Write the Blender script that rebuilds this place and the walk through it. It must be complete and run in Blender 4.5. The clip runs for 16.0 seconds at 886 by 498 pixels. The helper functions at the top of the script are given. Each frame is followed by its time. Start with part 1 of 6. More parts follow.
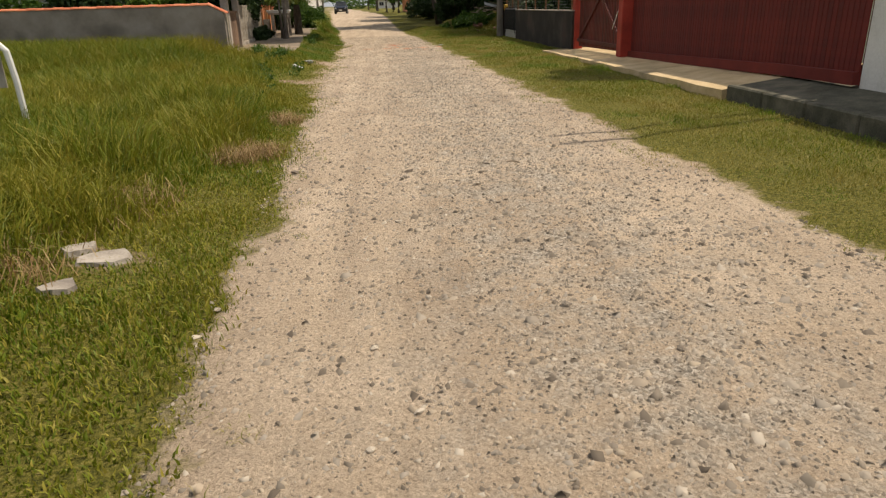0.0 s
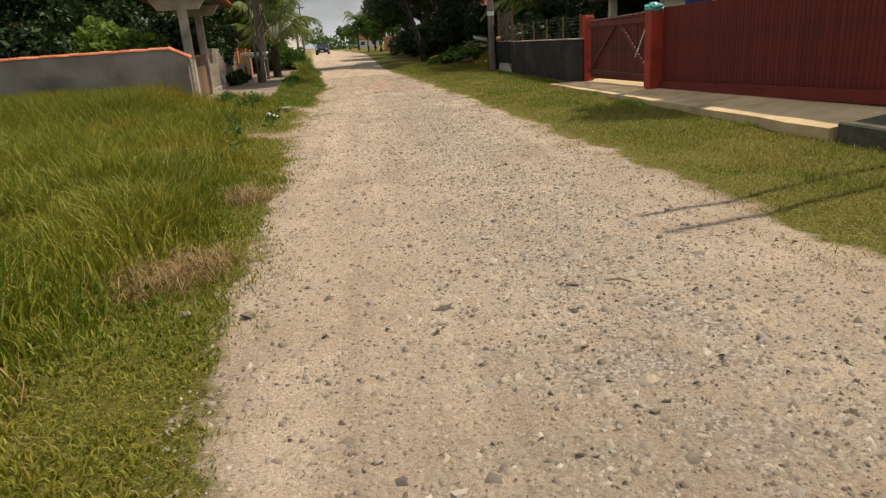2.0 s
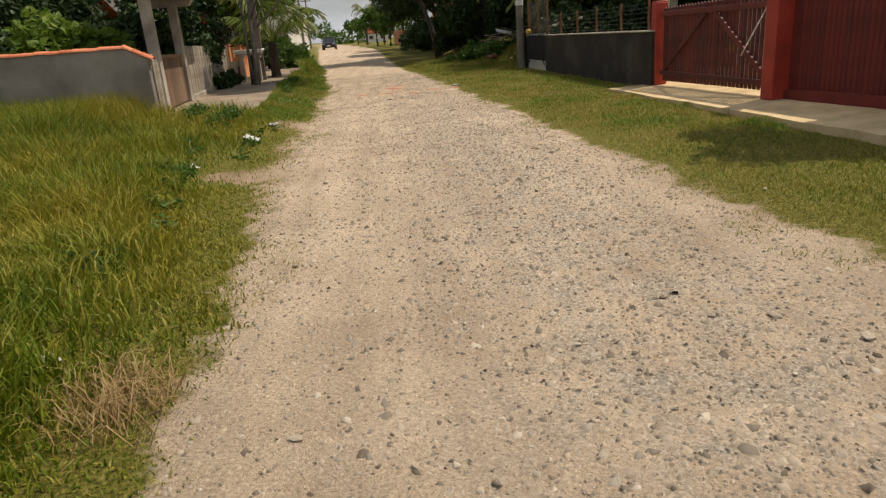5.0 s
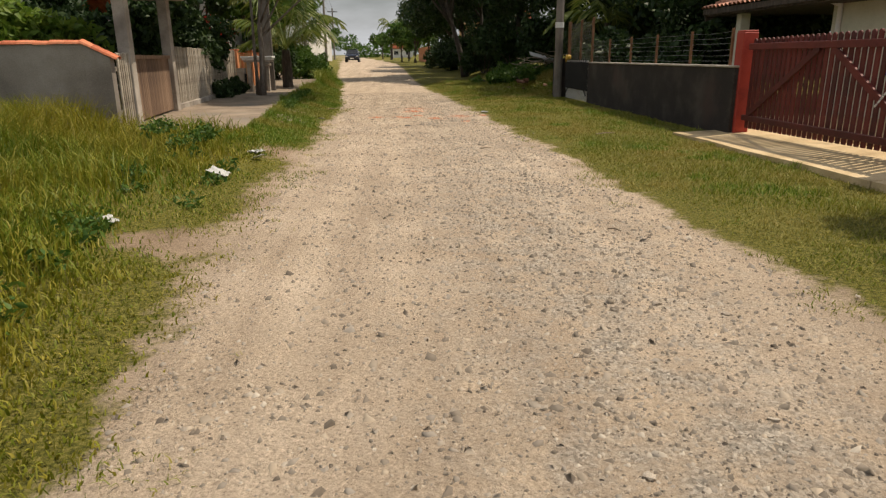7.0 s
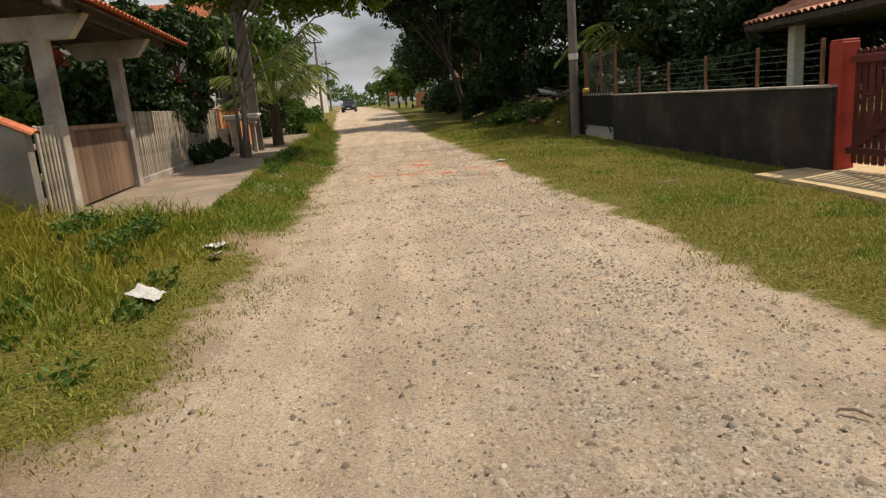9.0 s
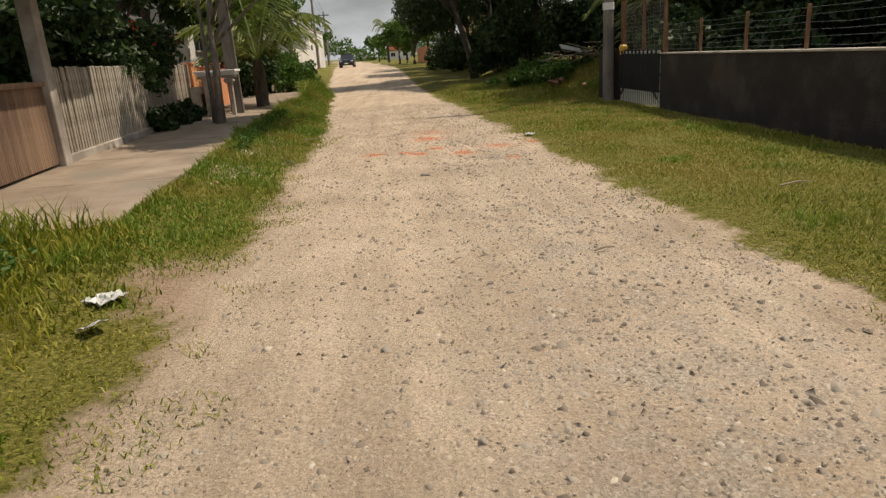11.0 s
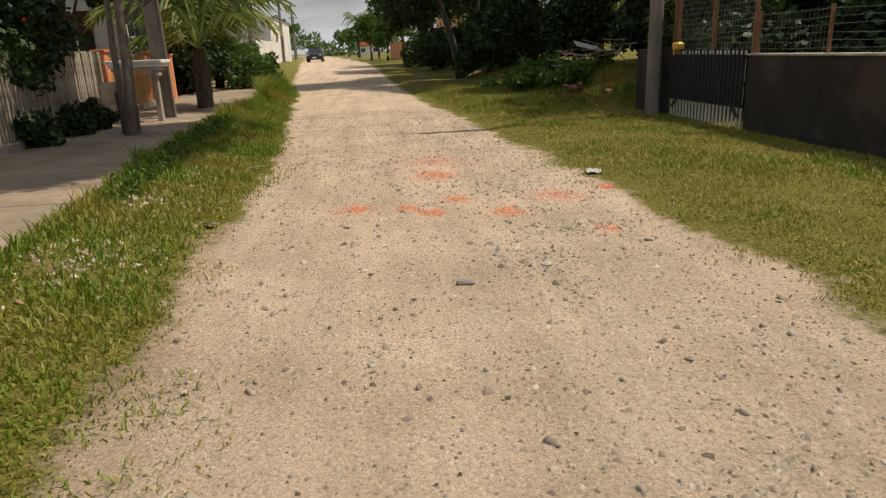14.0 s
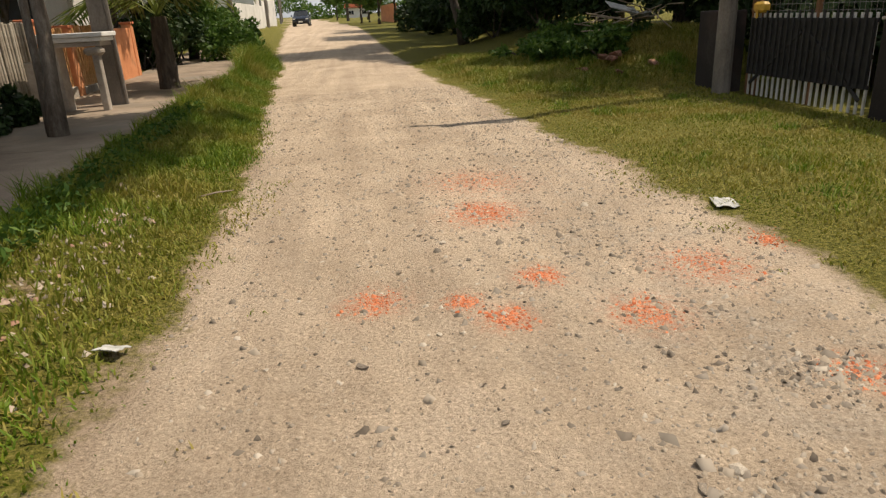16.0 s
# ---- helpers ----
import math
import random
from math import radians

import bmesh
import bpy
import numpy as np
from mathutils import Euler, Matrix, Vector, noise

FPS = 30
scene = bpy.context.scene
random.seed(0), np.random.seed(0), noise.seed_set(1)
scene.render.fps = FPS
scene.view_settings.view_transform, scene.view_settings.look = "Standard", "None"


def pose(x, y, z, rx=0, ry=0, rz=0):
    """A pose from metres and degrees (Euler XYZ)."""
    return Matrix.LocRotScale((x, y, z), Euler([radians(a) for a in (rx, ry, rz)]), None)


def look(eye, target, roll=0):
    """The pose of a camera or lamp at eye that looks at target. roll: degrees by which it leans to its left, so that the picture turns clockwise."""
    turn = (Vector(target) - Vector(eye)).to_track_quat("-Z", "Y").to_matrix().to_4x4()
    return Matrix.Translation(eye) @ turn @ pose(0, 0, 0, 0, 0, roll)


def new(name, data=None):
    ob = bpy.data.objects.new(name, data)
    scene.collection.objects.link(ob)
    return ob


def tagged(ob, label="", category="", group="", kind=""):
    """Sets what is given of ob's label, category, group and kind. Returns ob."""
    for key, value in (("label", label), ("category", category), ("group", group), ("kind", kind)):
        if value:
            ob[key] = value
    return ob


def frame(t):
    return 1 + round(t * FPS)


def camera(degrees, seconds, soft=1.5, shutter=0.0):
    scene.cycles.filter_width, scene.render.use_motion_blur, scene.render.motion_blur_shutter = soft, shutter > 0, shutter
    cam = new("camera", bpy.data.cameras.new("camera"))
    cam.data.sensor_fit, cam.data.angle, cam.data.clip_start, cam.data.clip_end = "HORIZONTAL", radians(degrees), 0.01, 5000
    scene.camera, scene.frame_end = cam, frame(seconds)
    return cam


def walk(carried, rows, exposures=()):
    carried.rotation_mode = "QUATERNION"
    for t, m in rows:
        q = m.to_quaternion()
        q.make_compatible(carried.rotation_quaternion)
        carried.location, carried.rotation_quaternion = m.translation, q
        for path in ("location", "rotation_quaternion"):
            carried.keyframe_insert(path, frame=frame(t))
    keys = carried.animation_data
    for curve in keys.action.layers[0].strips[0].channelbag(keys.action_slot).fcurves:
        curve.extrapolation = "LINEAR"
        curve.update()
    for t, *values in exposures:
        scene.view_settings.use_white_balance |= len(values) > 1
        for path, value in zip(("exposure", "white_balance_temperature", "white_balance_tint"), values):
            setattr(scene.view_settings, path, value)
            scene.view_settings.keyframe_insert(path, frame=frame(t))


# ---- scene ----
cam = camera(68.1, 16.0, soft=1.3)
PATH = [
    (0, (1.158, 3.936, 1.45), (1.302, 5.806, 0.755), -1.8),
    (0.5, (1.105, 4.623, 1.447), (1.31, 6.493, 0.768), -3.5),
    (1, (1.074, 5.294, 1.416), (1.178, 7.194, 0.802), -4.4),
    (1.5, (1.009, 5.987, 1.387), (1.07, 7.898, 0.797), -3.2),
    (2, (1.03, 6.634, 1.378), (1.212, 8.533, 0.777), -4.1),
    (2.5, (0.998, 7.361, 1.416), (1.147, 9.245, 0.76), -0.8),
    (3, (0.994, 7.969, 1.428), (1.141, 9.867, 0.816), -3.7),
    (3.5, (0.999, 8.663, 1.441), (1.107, 10.544, 0.771), -0.7),
    (4, (0.963, 9.308, 1.453), (1.101, 11.19, 0.79), -2.8),
    (4.2, (0.922, 9.529, 1.43), (1.076, 11.423, 0.809), -3.6),
    (6.3, (1.152, 12.397, 1.449), (1.298, 14.296, 0.839), -5.0),
    (6.5, (1.139, 12.654, 1.411), (1.297, 14.566, 0.846), -4.6),
    (7, (1.113, 13.328, 1.418), (1.239, 15.243, 0.855), -0.6),
    (7.5, (1.102, 13.98, 1.438), (1.299, 15.86, 0.785), -4.3),
    (8, (1.096, 14.647, 1.465), (1.211, 16.564, 0.906), -1.8),
    (8.5, (1.1, 15.307, 1.461), (1.224, 17.218, 0.883), -4.2),
    (9, (1.065, 16.033, 1.444), (1.176, 17.981, 1.001), -4.7),
    (9.2, (1.096, 16.303, 1.454), (1.13, 18.229, 0.916), -3.7),
    (11.3, (1.028, 19.364, 1.484), (1.151, 21.274, 0.907), -3.5),
    (11.5, (1.027, 19.667, 1.485), (1.117, 21.572, 0.883), -0.9),
    (11.8, (0.98, 20.164, 1.451), (0.998, 22.076, 0.866), -4.8),
    (12, (0.987, 20.474, 1.465), (1.128, 22.354, 0.796), -5.3),
    (12.5, (0.954, 21.163, 1.472), (1.071, 23.038, 0.786), -3.4),
    (13, (0.897, 21.884, 1.446), (1.007, 23.762, 0.766), -4.8),
    (13.5, (0.841, 22.577, 1.459), (0.994, 24.484, 0.876), -2.0),
    (14, (0.773, 23.294, 1.439), (0.977, 25.199, 0.862), -2.3),
    (14.5, (0.782, 23.975, 1.482), (1.003, 25.866, 0.871), -3.8),
    (15, (0.695, 24.687, 1.464), (0.838, 26.597, 0.887), -2.0),
    (15.2, (0.646, 24.976, 1.467), (0.773, 26.885, 0.885), -5.6),
    (15.5, (0.593, 25.368, 1.495), (0.826, 27.23, 0.802), -5.0),
    (16, (0.627, 26.09, 1.527), (0.845, 27.959, 0.848), -3.0),
]
walk(cam, [(t, look(eye, target, roll)) for t, eye, target, roll in PATH],
     exposures=[(0.0, 0.0), (4.0, -0.03), (9.0, 0.02), (12.5, 0.03), (16.0, 0.14)])

# ---- world, sun, exposure ----
SUN_DIR = Vector((0.955, 0.300, 1.85)).normalized()
world = bpy.data.worlds.new("world")
scene.world = world
world.use_nodes = True
wn, wl = world.node_tree.nodes, world.node_tree.links
wn.clear()
w_out = wn.new("ShaderNodeOutputWorld")
w_bg = wn.new("ShaderNodeBackground")
w_sky = wn.new("ShaderNodeTexSky")
w_sky.sky_type = "NISHITA"
w_sky.sun_disc = False
w_sky.sun_elevation = math.asin(SUN_DIR.z)
w_sky.sun_rotation = math.atan2(SUN_DIR.x, SUN_DIR.y)
w_sky.dust_density = 2.5
w_sky.air_density = 1.2
w_tc = wn.new("ShaderNodeTexCoord")
w_map = wn.new("ShaderNodeMapping")
w_map.inputs["Scale"].default_value = (1.0, 1.0, 3.0)
w_noise = wn.new("ShaderNodeTexNoise")
w_noise.inputs["Scale"].default_value = 2.4
w_noise.inputs["Detail"].default_value = 6
w_ramp = wn.new("ShaderNodeValToRGB")
w_ramp.color_ramp.elements[0].position = 0.30
w_ramp.color_ramp.elements[1].position = 0.55
w_mix = wn.new("ShaderNodeMixRGB")
w_mix.inputs["Color2"].default_value = (14.0, 14.2, 14.6, 1)
wl.new(w_tc.outputs["Generated"], w_map.inputs["Vector"])
wl.new(w_map.outputs["Vector"], w_noise.inputs["Vector"])
wl.new(w_noise.outputs["Fac"], w_ramp.inputs["Fac"])
wl.new(w_ramp.outputs["Color"], w_mix.inputs["Fac"])
wl.new(w_sky.outputs["Color"], w_mix.inputs["Color1"])
wl.new(w_mix.outputs["Color"], w_bg.inputs["Color"])
w_bg.inputs["Strength"].default_value = 0.045
wl.new(w_bg.outputs["Background"], w_out.inputs["Surface"])

sun_data = bpy.data.lights.new("sun", "SUN")
sun_data.energy = 4.35
sun_data.angle = radians(0.5)
sun_data.color = (1.0, 0.858, 0.685)
sun = new("sun", sun_data)
sun.matrix_world = look(SUN_DIR * 60, (0, 0, 0))


# ---- materials ----
def nodes_of(name):
    m = bpy.data.materials.new(name)
    m.use_nodes = True
    return m, m.node_tree.nodes, m.node_tree.links, m.node_tree.nodes["Principled BSDF"]


def ramp(nt, stops):
    r = nt.new("ShaderNodeValToRGB")
    el = r.color_ramp.elements
    while len(el) < len(stops):
        el.new(0.5)
    for e, (p, c) in zip(el, stops):
        e.position, e.color = p, (*c, 1)
    return r


def surface(name, dark, mid, light, scale=3.0, fine=60.0, rough=0.85, bump=0.3, stretch=(1, 1, 1), metal=0.0, per_object=0.0,
            stain=None, stain_scale=1.2, stain_at=0.58):
    """A worn surface: broad mottling, fine grain, optional stains, relief from the grain."""
    m, nt, lk, bsdf = nodes_of(name)
    tc = nt.new("ShaderNodeTexCoord")
    mp = nt.new("ShaderNodeMapping")
    mp.inputs["Scale"].default_value = stretch
    lk.new(tc.outputs["Object"], mp.inputs["Vector"])
    n1 = nt.new("ShaderNodeTexNoise")
    n1.inputs["Scale"].default_value, n1.inputs["Detail"].default_value = scale, 8
    n1.inputs["Roughness"].default_value = 0.65
    n2 = nt.new("ShaderNodeTexNoise")
    n2.inputs["Scale"].default_value, n2.inputs["Detail"].default_value = fine, 4
    lk.new(mp.outputs["Vector"], n1.inputs["Vector"])
    lk.new(mp.outputs["Vector"], n2.inputs["Vector"])
    add = nt.new("ShaderNodeMath")
    add.operation = "MULTIPLY_ADD"
    add.inputs[1].default_value = 0.35
    lk.new(n2.outputs["Fac"], add.inputs[0])
    sub = nt.new("ShaderNodeMath")
    sub.operation = "ADD"
    sub.inputs[1].default_value = -0.175
    lk.new(n1.outputs["Fac"], sub.inputs[0])
    lk.new(sub.outputs[0], add.inputs[2])
    fac = add.outputs[0]
    if per_object:
        info = nt.new("ShaderNodeObjectInfo")
        po = nt.new("ShaderNodeMath")
        po.operation = "MULTIPLY_ADD"
        po.inputs[1].default_value = per_object
        lk.new(info.outputs["Random"], po.inputs[0])
        po2 = nt.new("ShaderNodeMath")
        po2.operation = "ADD"
        po2.inputs[1].default_value = -per_object / 2
        lk.new(fac, po2.inputs[0])
        lk.new(po2.outputs[0], po.inputs[2])
        fac = po.outputs[0]
    r = ramp(nt, [(0.3, dark), (0.5, mid), (0.7, light)])
    lk.new(fac, r.inputs["Fac"])
    colour = r.outputs["Color"]
    if stain:
        n3 = nt.new("ShaderNodeTexNoise")
        n3.inputs["Scale"].default_value, n3.inputs["Detail"].default_value = stain_scale, 7
        lk.new(tc.outputs["Object"], n3.inputs["Vector"])
        rs = ramp(nt, [(stain_at, (0, 0, 0)), (stain_at + 0.14, (1, 1, 1))])
        lk.new(n3.outputs["Fac"], rs.inputs["Fac"])
        mx = nt.new("ShaderNodeMixRGB")
        lk.new(rs.outputs["Color"], mx.inputs["Fac"])
        lk.new(colour, mx.inputs["Color1"])
        mx.inputs["Color2"].default_value = (*stain, 1)
        colour = mx.outputs["Color"]
    lk.new(colour, bsdf.inputs["Base Color"])
    bsdf.inputs["Roughness"].default_value = rough
    bsdf.inputs["Metallic"].default_value = metal
    if bump:
        b = nt.new("ShaderNodeBump")
        b.inputs["Strength"].default_value, b.inputs["Distance"].default_value = bump, 0.01
        lk.new(fac, b.inputs["Height"])
        lk.new(b.outputs["Normal"], bsdf.inputs["Normal"])
    return m


def foliage(name, cols, patch=None, patch_scale=0.5, rough=0.55, glow=0.25):
    """Leaves or blades: each island its own shade, with a second tint in patches; some light passes through."""
    m, nt, lk, bsdf = nodes_of(name)
    geo = nt.new("ShaderNodeNewGeometry")
    r = ramp(nt, [(i / max(1, len(cols) - 1), c) for i, c in enumerate(cols)])
    lk.new(geo.outputs["Random Per Island"], r.inputs["Fac"])
    colour = r.outputs["Color"]
    if patch:
        n = nt.new("ShaderNodeTexNoise")
        n.inputs["Scale"].default_value, n.inputs["Detail"].default_value = patch_scale, 4
        lk.new(geo.outputs["Position"], n.inputs["Vector"])
        rp = ramp(nt, [(0.44, (0, 0, 0)), (0.64, (1, 1, 1))])
        lk.new(n.outputs["Fac"], rp.inputs["Fac"])
        mx = nt.new("ShaderNodeMixRGB")
        lk.new(rp.outputs["Color"], mx.inputs["Fac"])
        lk.new(colour, mx.inputs["Color1"])
        r2 = ramp(nt, [(0.0, patch[0]), (1.0, patch[1])])
        lk.new(geo.outputs["Random Per Island"], r2.inputs["Fac"])
        lk.new(r2.outputs["Color"], mx.inputs["Color2"])
        colour = mx.outputs["Color"]
    lk.new(colour, bsdf.inputs["Base Color"])
    bsdf.inputs["Roughness"].default_value = rough
    bsdf.inputs["Specular IOR Level"].default_value = 0.3
    tr = nt.new("ShaderNodeBsdfTranslucent")
    lk.new(colour, tr.inputs["Color"])
    mix = nt.new("ShaderNodeMixShader")
    mix.inputs["Fac"].default_value = glow
    lk.new(bsdf.outputs["BSDF"], mix.inputs[1])
    lk.new(tr.outputs["BSDF"], mix.inputs[2])
    out = nt["Material Output"]
    lk.new(mix.outputs["Shader"], out.inputs["Surface"])
    return m


M_CONCRETE = surface("old_concrete", (0.22, 0.19, 0.16), (0.38, 0.34, 0.29), (0.52, 0.47, 0.41), 1.6, 70, 0.9, 0.25,
                     stain=(0.19, 0.165, 0.14), stain_scale=0.9)
M_PAVE = surface("worn_pavement", (0.16, 0.12, 0.085), (0.26, 0.205, 0.15), (0.36, 0.29, 0.22), 1.1, 60, 0.92, 0.3,
                 stain=(0.22, 0.19, 0.15), stain_scale=0.7, stain_at=0.55)
M_PAD = surface("sandy_concrete", (0.38, 0.28, 0.15), (0.54, 0.41, 0.23), (0.66, 0.52, 0.32), 1.8, 60, 0.92, 0.25,
                stain=(0.30, 0.22, 0.13), stain_scale=1.3, stain_at=0.6)
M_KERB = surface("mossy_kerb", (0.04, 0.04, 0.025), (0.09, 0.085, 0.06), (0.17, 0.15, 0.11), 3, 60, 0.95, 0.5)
M_GREYWALL = surface("grey_render", (0.17, 0.145, 0.125), (0.26, 0.23, 0.20), (0.35, 0.315, 0.28), 1.1, 50, 0.92, 0.25,
                     stain=(0.13, 0.115, 0.10), stain_scale=0.6)
# Sooty wall tone, darkened further for shade that the bright sky fill lifts.
M_DARKWALL = surface("shaded_sooty_wall", (0.014, 0.011, 0.009), (0.026, 0.020, 0.017), (0.07, 0.057, 0.048), 1.0, 40, 0.95, 0.4,
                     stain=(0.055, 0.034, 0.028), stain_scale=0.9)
M_WHITEWALL = surface("limewash", (0.52, 0.51, 0.47), (0.68, 0.67, 0.64), (0.78, 0.77, 0.74), 0.8, 40, 0.9, 0.15,
                      stain=(0.42, 0.40, 0.36), stain_scale=0.5)
M_CREAM = surface("cream_render", (0.46, 0.47, 0.36), (0.58, 0.59, 0.46), (0.66, 0.66, 0.54), 0.8, 40, 0.9, 0.15)
M_YELLOWWALL = surface("ochre_render", (0.48, 0.27, 0.10), (0.60, 0.37, 0.16), (0.68, 0.45, 0.23), 0.7, 30, 0.9, 0.15)
M_RED = surface("red_paint", (0.085, 0.008, 0.005), (0.13, 0.012, 0.007), (0.17, 0.017, 0.010), 1.6, 50, 0.8, 0.12, per_object=0.2,
                stain=(0.14, 0.016, 0.010), stain_scale=1.5, stain_at=0.6)
M_REDPOST = surface("red_post_paint", (0.24, 0.024, 0.014), (0.36, 0.036, 0.02), (0.43, 0.055, 0.03), 2.0, 60, 0.65, 0.15,
                    stain=(0.22, 0.04, 0.03), stain_scale=2.5, stain_at=0.62)
M_PICKET = surface("weathered_picket", (0.20, 0.17, 0.13), (0.36, 0.315, 0.25), (0.50, 0.45, 0.375), 3.0, 50, 0.9, 0.3, per_object=0.22,
                   stain=(0.17, 0.145, 0.11), stain_scale=2.2, stain_at=0.56)
M_GATEWOOD = surface("brown_gate_wood", (0.095, 0.058, 0.038), (0.18, 0.112, 0.07), (0.28, 0.185, 0.12), 2.5, 40, 0.85, 0.35, (8, 8, 0.8), per_object=0.3)
M_ORANGE = surface("orange_paint", (0.52, 0.19, 0.075), (0.66, 0.27, 0.12), (0.74, 0.36, 0.18), 1.8, 50, 0.75, 0.15, per_object=0.15,
                   stain=(0.40, 0.17, 0.08), stain_scale=1.8, stain_at=0.6)
M_ORWOOD = surface("honey_slats", (0.46, 0.22, 0.08), (0.62, 0.33, 0.13), (0.72, 0.42, 0.2), 2.5, 40, 0.7, 0.2, (6, 6, 0.8), per_object=0.25)
M_TILE = surface("terracotta_tile", (0.38, 0.10, 0.045), (0.58, 0.17, 0.075), (0.70, 0.26, 0.13), 3.0, 60, 0.8, 0.25, per_object=0.3,
                 stain=(0.24, 0.09, 0.06), stain_scale=2.0, stain_at=0.6)
M_TILEPALE = surface("sun_bleached_tile", (0.42, 0.17, 0.10), (0.60, 0.28, 0.18), (0.70, 0.38, 0.27), 3.0, 60, 0.8, 0.25,
                     stain=(0.34, 0.17, 0.12), stain_scale=1.6, stain_at=0.58)
M_BARK = surface("grey_bark", (0.075, 0.06, 0.045), (0.15, 0.125, 0.10), (0.27, 0.24, 0.20), 4.0, 50, 0.95, 0.7, (3, 3, 0.8))
M_DARKBARK = surface("dark_bark", (0.03, 0.024, 0.018), (0.065, 0.052, 0.04), (0.12, 0.1, 0.08), 4.0, 50, 0.95, 0.7, (3, 3, 0.8))
M_POLE = surface("pole_concrete", (0.12, 0.105, 0.09), (0.2, 0.178, 0.155), (0.29, 0.26, 0.23), 2.0, 60, 0.9, 0.25, (1, 1, 0.4))
M_WHITE = surface("white_band", (0.62, 0.62, 0.6), (0.74, 0.74, 0.72), (0.82, 0.82, 0.8), 5, 60, 0.6, 0.1)
# Steel made pale to give the gate bars the sunlit yard's brightness.
M_STEEL = surface("pale_steel", (0.42, 0.42, 0.40), (0.58, 0.57, 0.55), (0.70, 0.69, 0.66), 6, 80, 0.5, 0.1)
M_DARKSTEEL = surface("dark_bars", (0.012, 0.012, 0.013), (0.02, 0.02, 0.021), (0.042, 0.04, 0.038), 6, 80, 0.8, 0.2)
M_WIRE = surface("wire", (0.12, 0.11, 0.10), (0.19, 0.18, 0.165), (0.28, 0.27, 0.25), 6, 80, 0.5, 0.0, metal=0.5)
M_POSTWOOD = surface("ochre_post", (0.11, 0.055, 0.026), (0.19, 0.095, 0.045), (0.28, 0.15, 0.08), 4, 60, 0.85, 0.3, (4, 4, 0.8))
M_TEAL = surface("teal_plastic", (0.05, 0.30, 0.28), (0.09, 0.42, 0.40), (0.26, 0.60, 0.57), 6, 60, 0.3, 0.3)
M_BLUE = surface("blue_shutter", (0.012, 0.03, 0.16), (0.02, 0.05, 0.24), (0.03, 0.07, 0.30), 3, 50, 0.6, 0.1)
M_PAPER = surface("litter_plastic", (0.32, 0.32, 0.30), (0.46, 0.46, 0.44), (0.58, 0.58, 0.56), 12, 80, 0.45, 0.3)
M_STONE = surface("road_stone", (0.17, 0.14, 0.11), (0.33, 0.28, 0.22), (0.52, 0.455, 0.37), 9, 90, 0.9, 0.4, per_object=0.55)
M_BRICK = surface("broken_brick", (0.14, 0.07, 0.045), (0.25, 0.12, 0.075), (0.38, 0.21, 0.14), 8, 90, 0.9, 0.4, per_object=0.3)
M_CARBODY = surface("dark_blue_paint", (0.012, 0.018, 0.035), (0.018, 0.026, 0.05), (0.028, 0.038, 0.065), 2, 60, 0.22, 0.0)
M_RUBBER = surface("rubber", (0.012, 0.012, 0.012), (0.02, 0.02, 0.02), (0.035, 0.034, 0.032), 8, 80, 0.85, 0.2)
M_GLASSDARK = surface("window_dark", (0.012, 0.014, 0.016), (0.02, 0.023, 0.027), (0.03, 0.034, 0.04), 2, 40, 0.08, 0.0)
M_LAMPGLASS = surface("lamp_glass", (0.5, 0.5, 0.5), (0.6, 0.6, 0.6), (0.7, 0.7, 0.7), 4, 40, 0.15, 0.0)
M_STICK = surface("dry_stick", (0.16, 0.12, 0.08), (0.27, 0.21, 0.15), (0.40, 0.33, 0.25), 8, 80, 0.9, 0.3)
M_YELLOW = surface("yellow_plastic", (0.5, 0.3, 0.03), (0.62, 0.38, 0.05), (0.7, 0.45, 0.08), 5, 60, 0.5, 0.1)
M_GRASS = foliage("short_grass", [(0.10, 0.14, 0.010), (0.17, 0.205, 0.018), (0.24, 0.25, 0.028), (0.33, 0.28, 0.07)],
                  patch=((0.24, 0.205, 0.03), (0.38, 0.31, 0.085)), patch_scale=0.55)
M_LUSH = foliage("lush_grass", [(0.08, 0.15, 0.010), (0.145, 0.225, 0.018), (0.23, 0.28, 0.03)],
                 patch=((0.19, 0.21, 0.025), (0.33, 0.28, 0.06)), patch_scale=0.7)
M_TALL = foliage("tall_grass", [(0.075, 0.125, 0.006), (0.13, 0.19, 0.010), (0.21, 0.235, 0.018), (0.33, 0.28, 0.045)],
                 patch=((0.20, 0.21, 0.014), (0.36, 0.30, 0.04)), patch_scale=0.42)
M_DRY = foliage("dry_grass", [(0.28, 0.19, 0.08), (0.40, 0.29, 0.14), (0.22, 0.12, 0.05)], glow=0.15)
M_LEAF = foliage("green_leaf", [(0.035, 0.085, 0.012), (0.07, 0.14, 0.02), (0.12, 0.19, 0.03)], glow=0.3)
M_LEAFLIGHT = foliage("light_leaf", [(0.08, 0.15, 0.015), (0.13, 0.21, 0.025), (0.19, 0.26, 0.04)], glow=0.4)
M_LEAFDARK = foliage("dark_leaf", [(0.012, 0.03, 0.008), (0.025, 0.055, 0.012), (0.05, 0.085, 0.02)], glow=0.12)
M_FROND = foliage("palm_leaflet", [(0.06, 0.10, 0.012), (0.12, 0.16, 0.025), (0.20, 0.21, 0.05)], glow=0.3)
M_FLOWER = foliage("red_flower", [(0.5, 0.02, 0.02), (0.6, 0.04, 0.03)], glow=0.2)


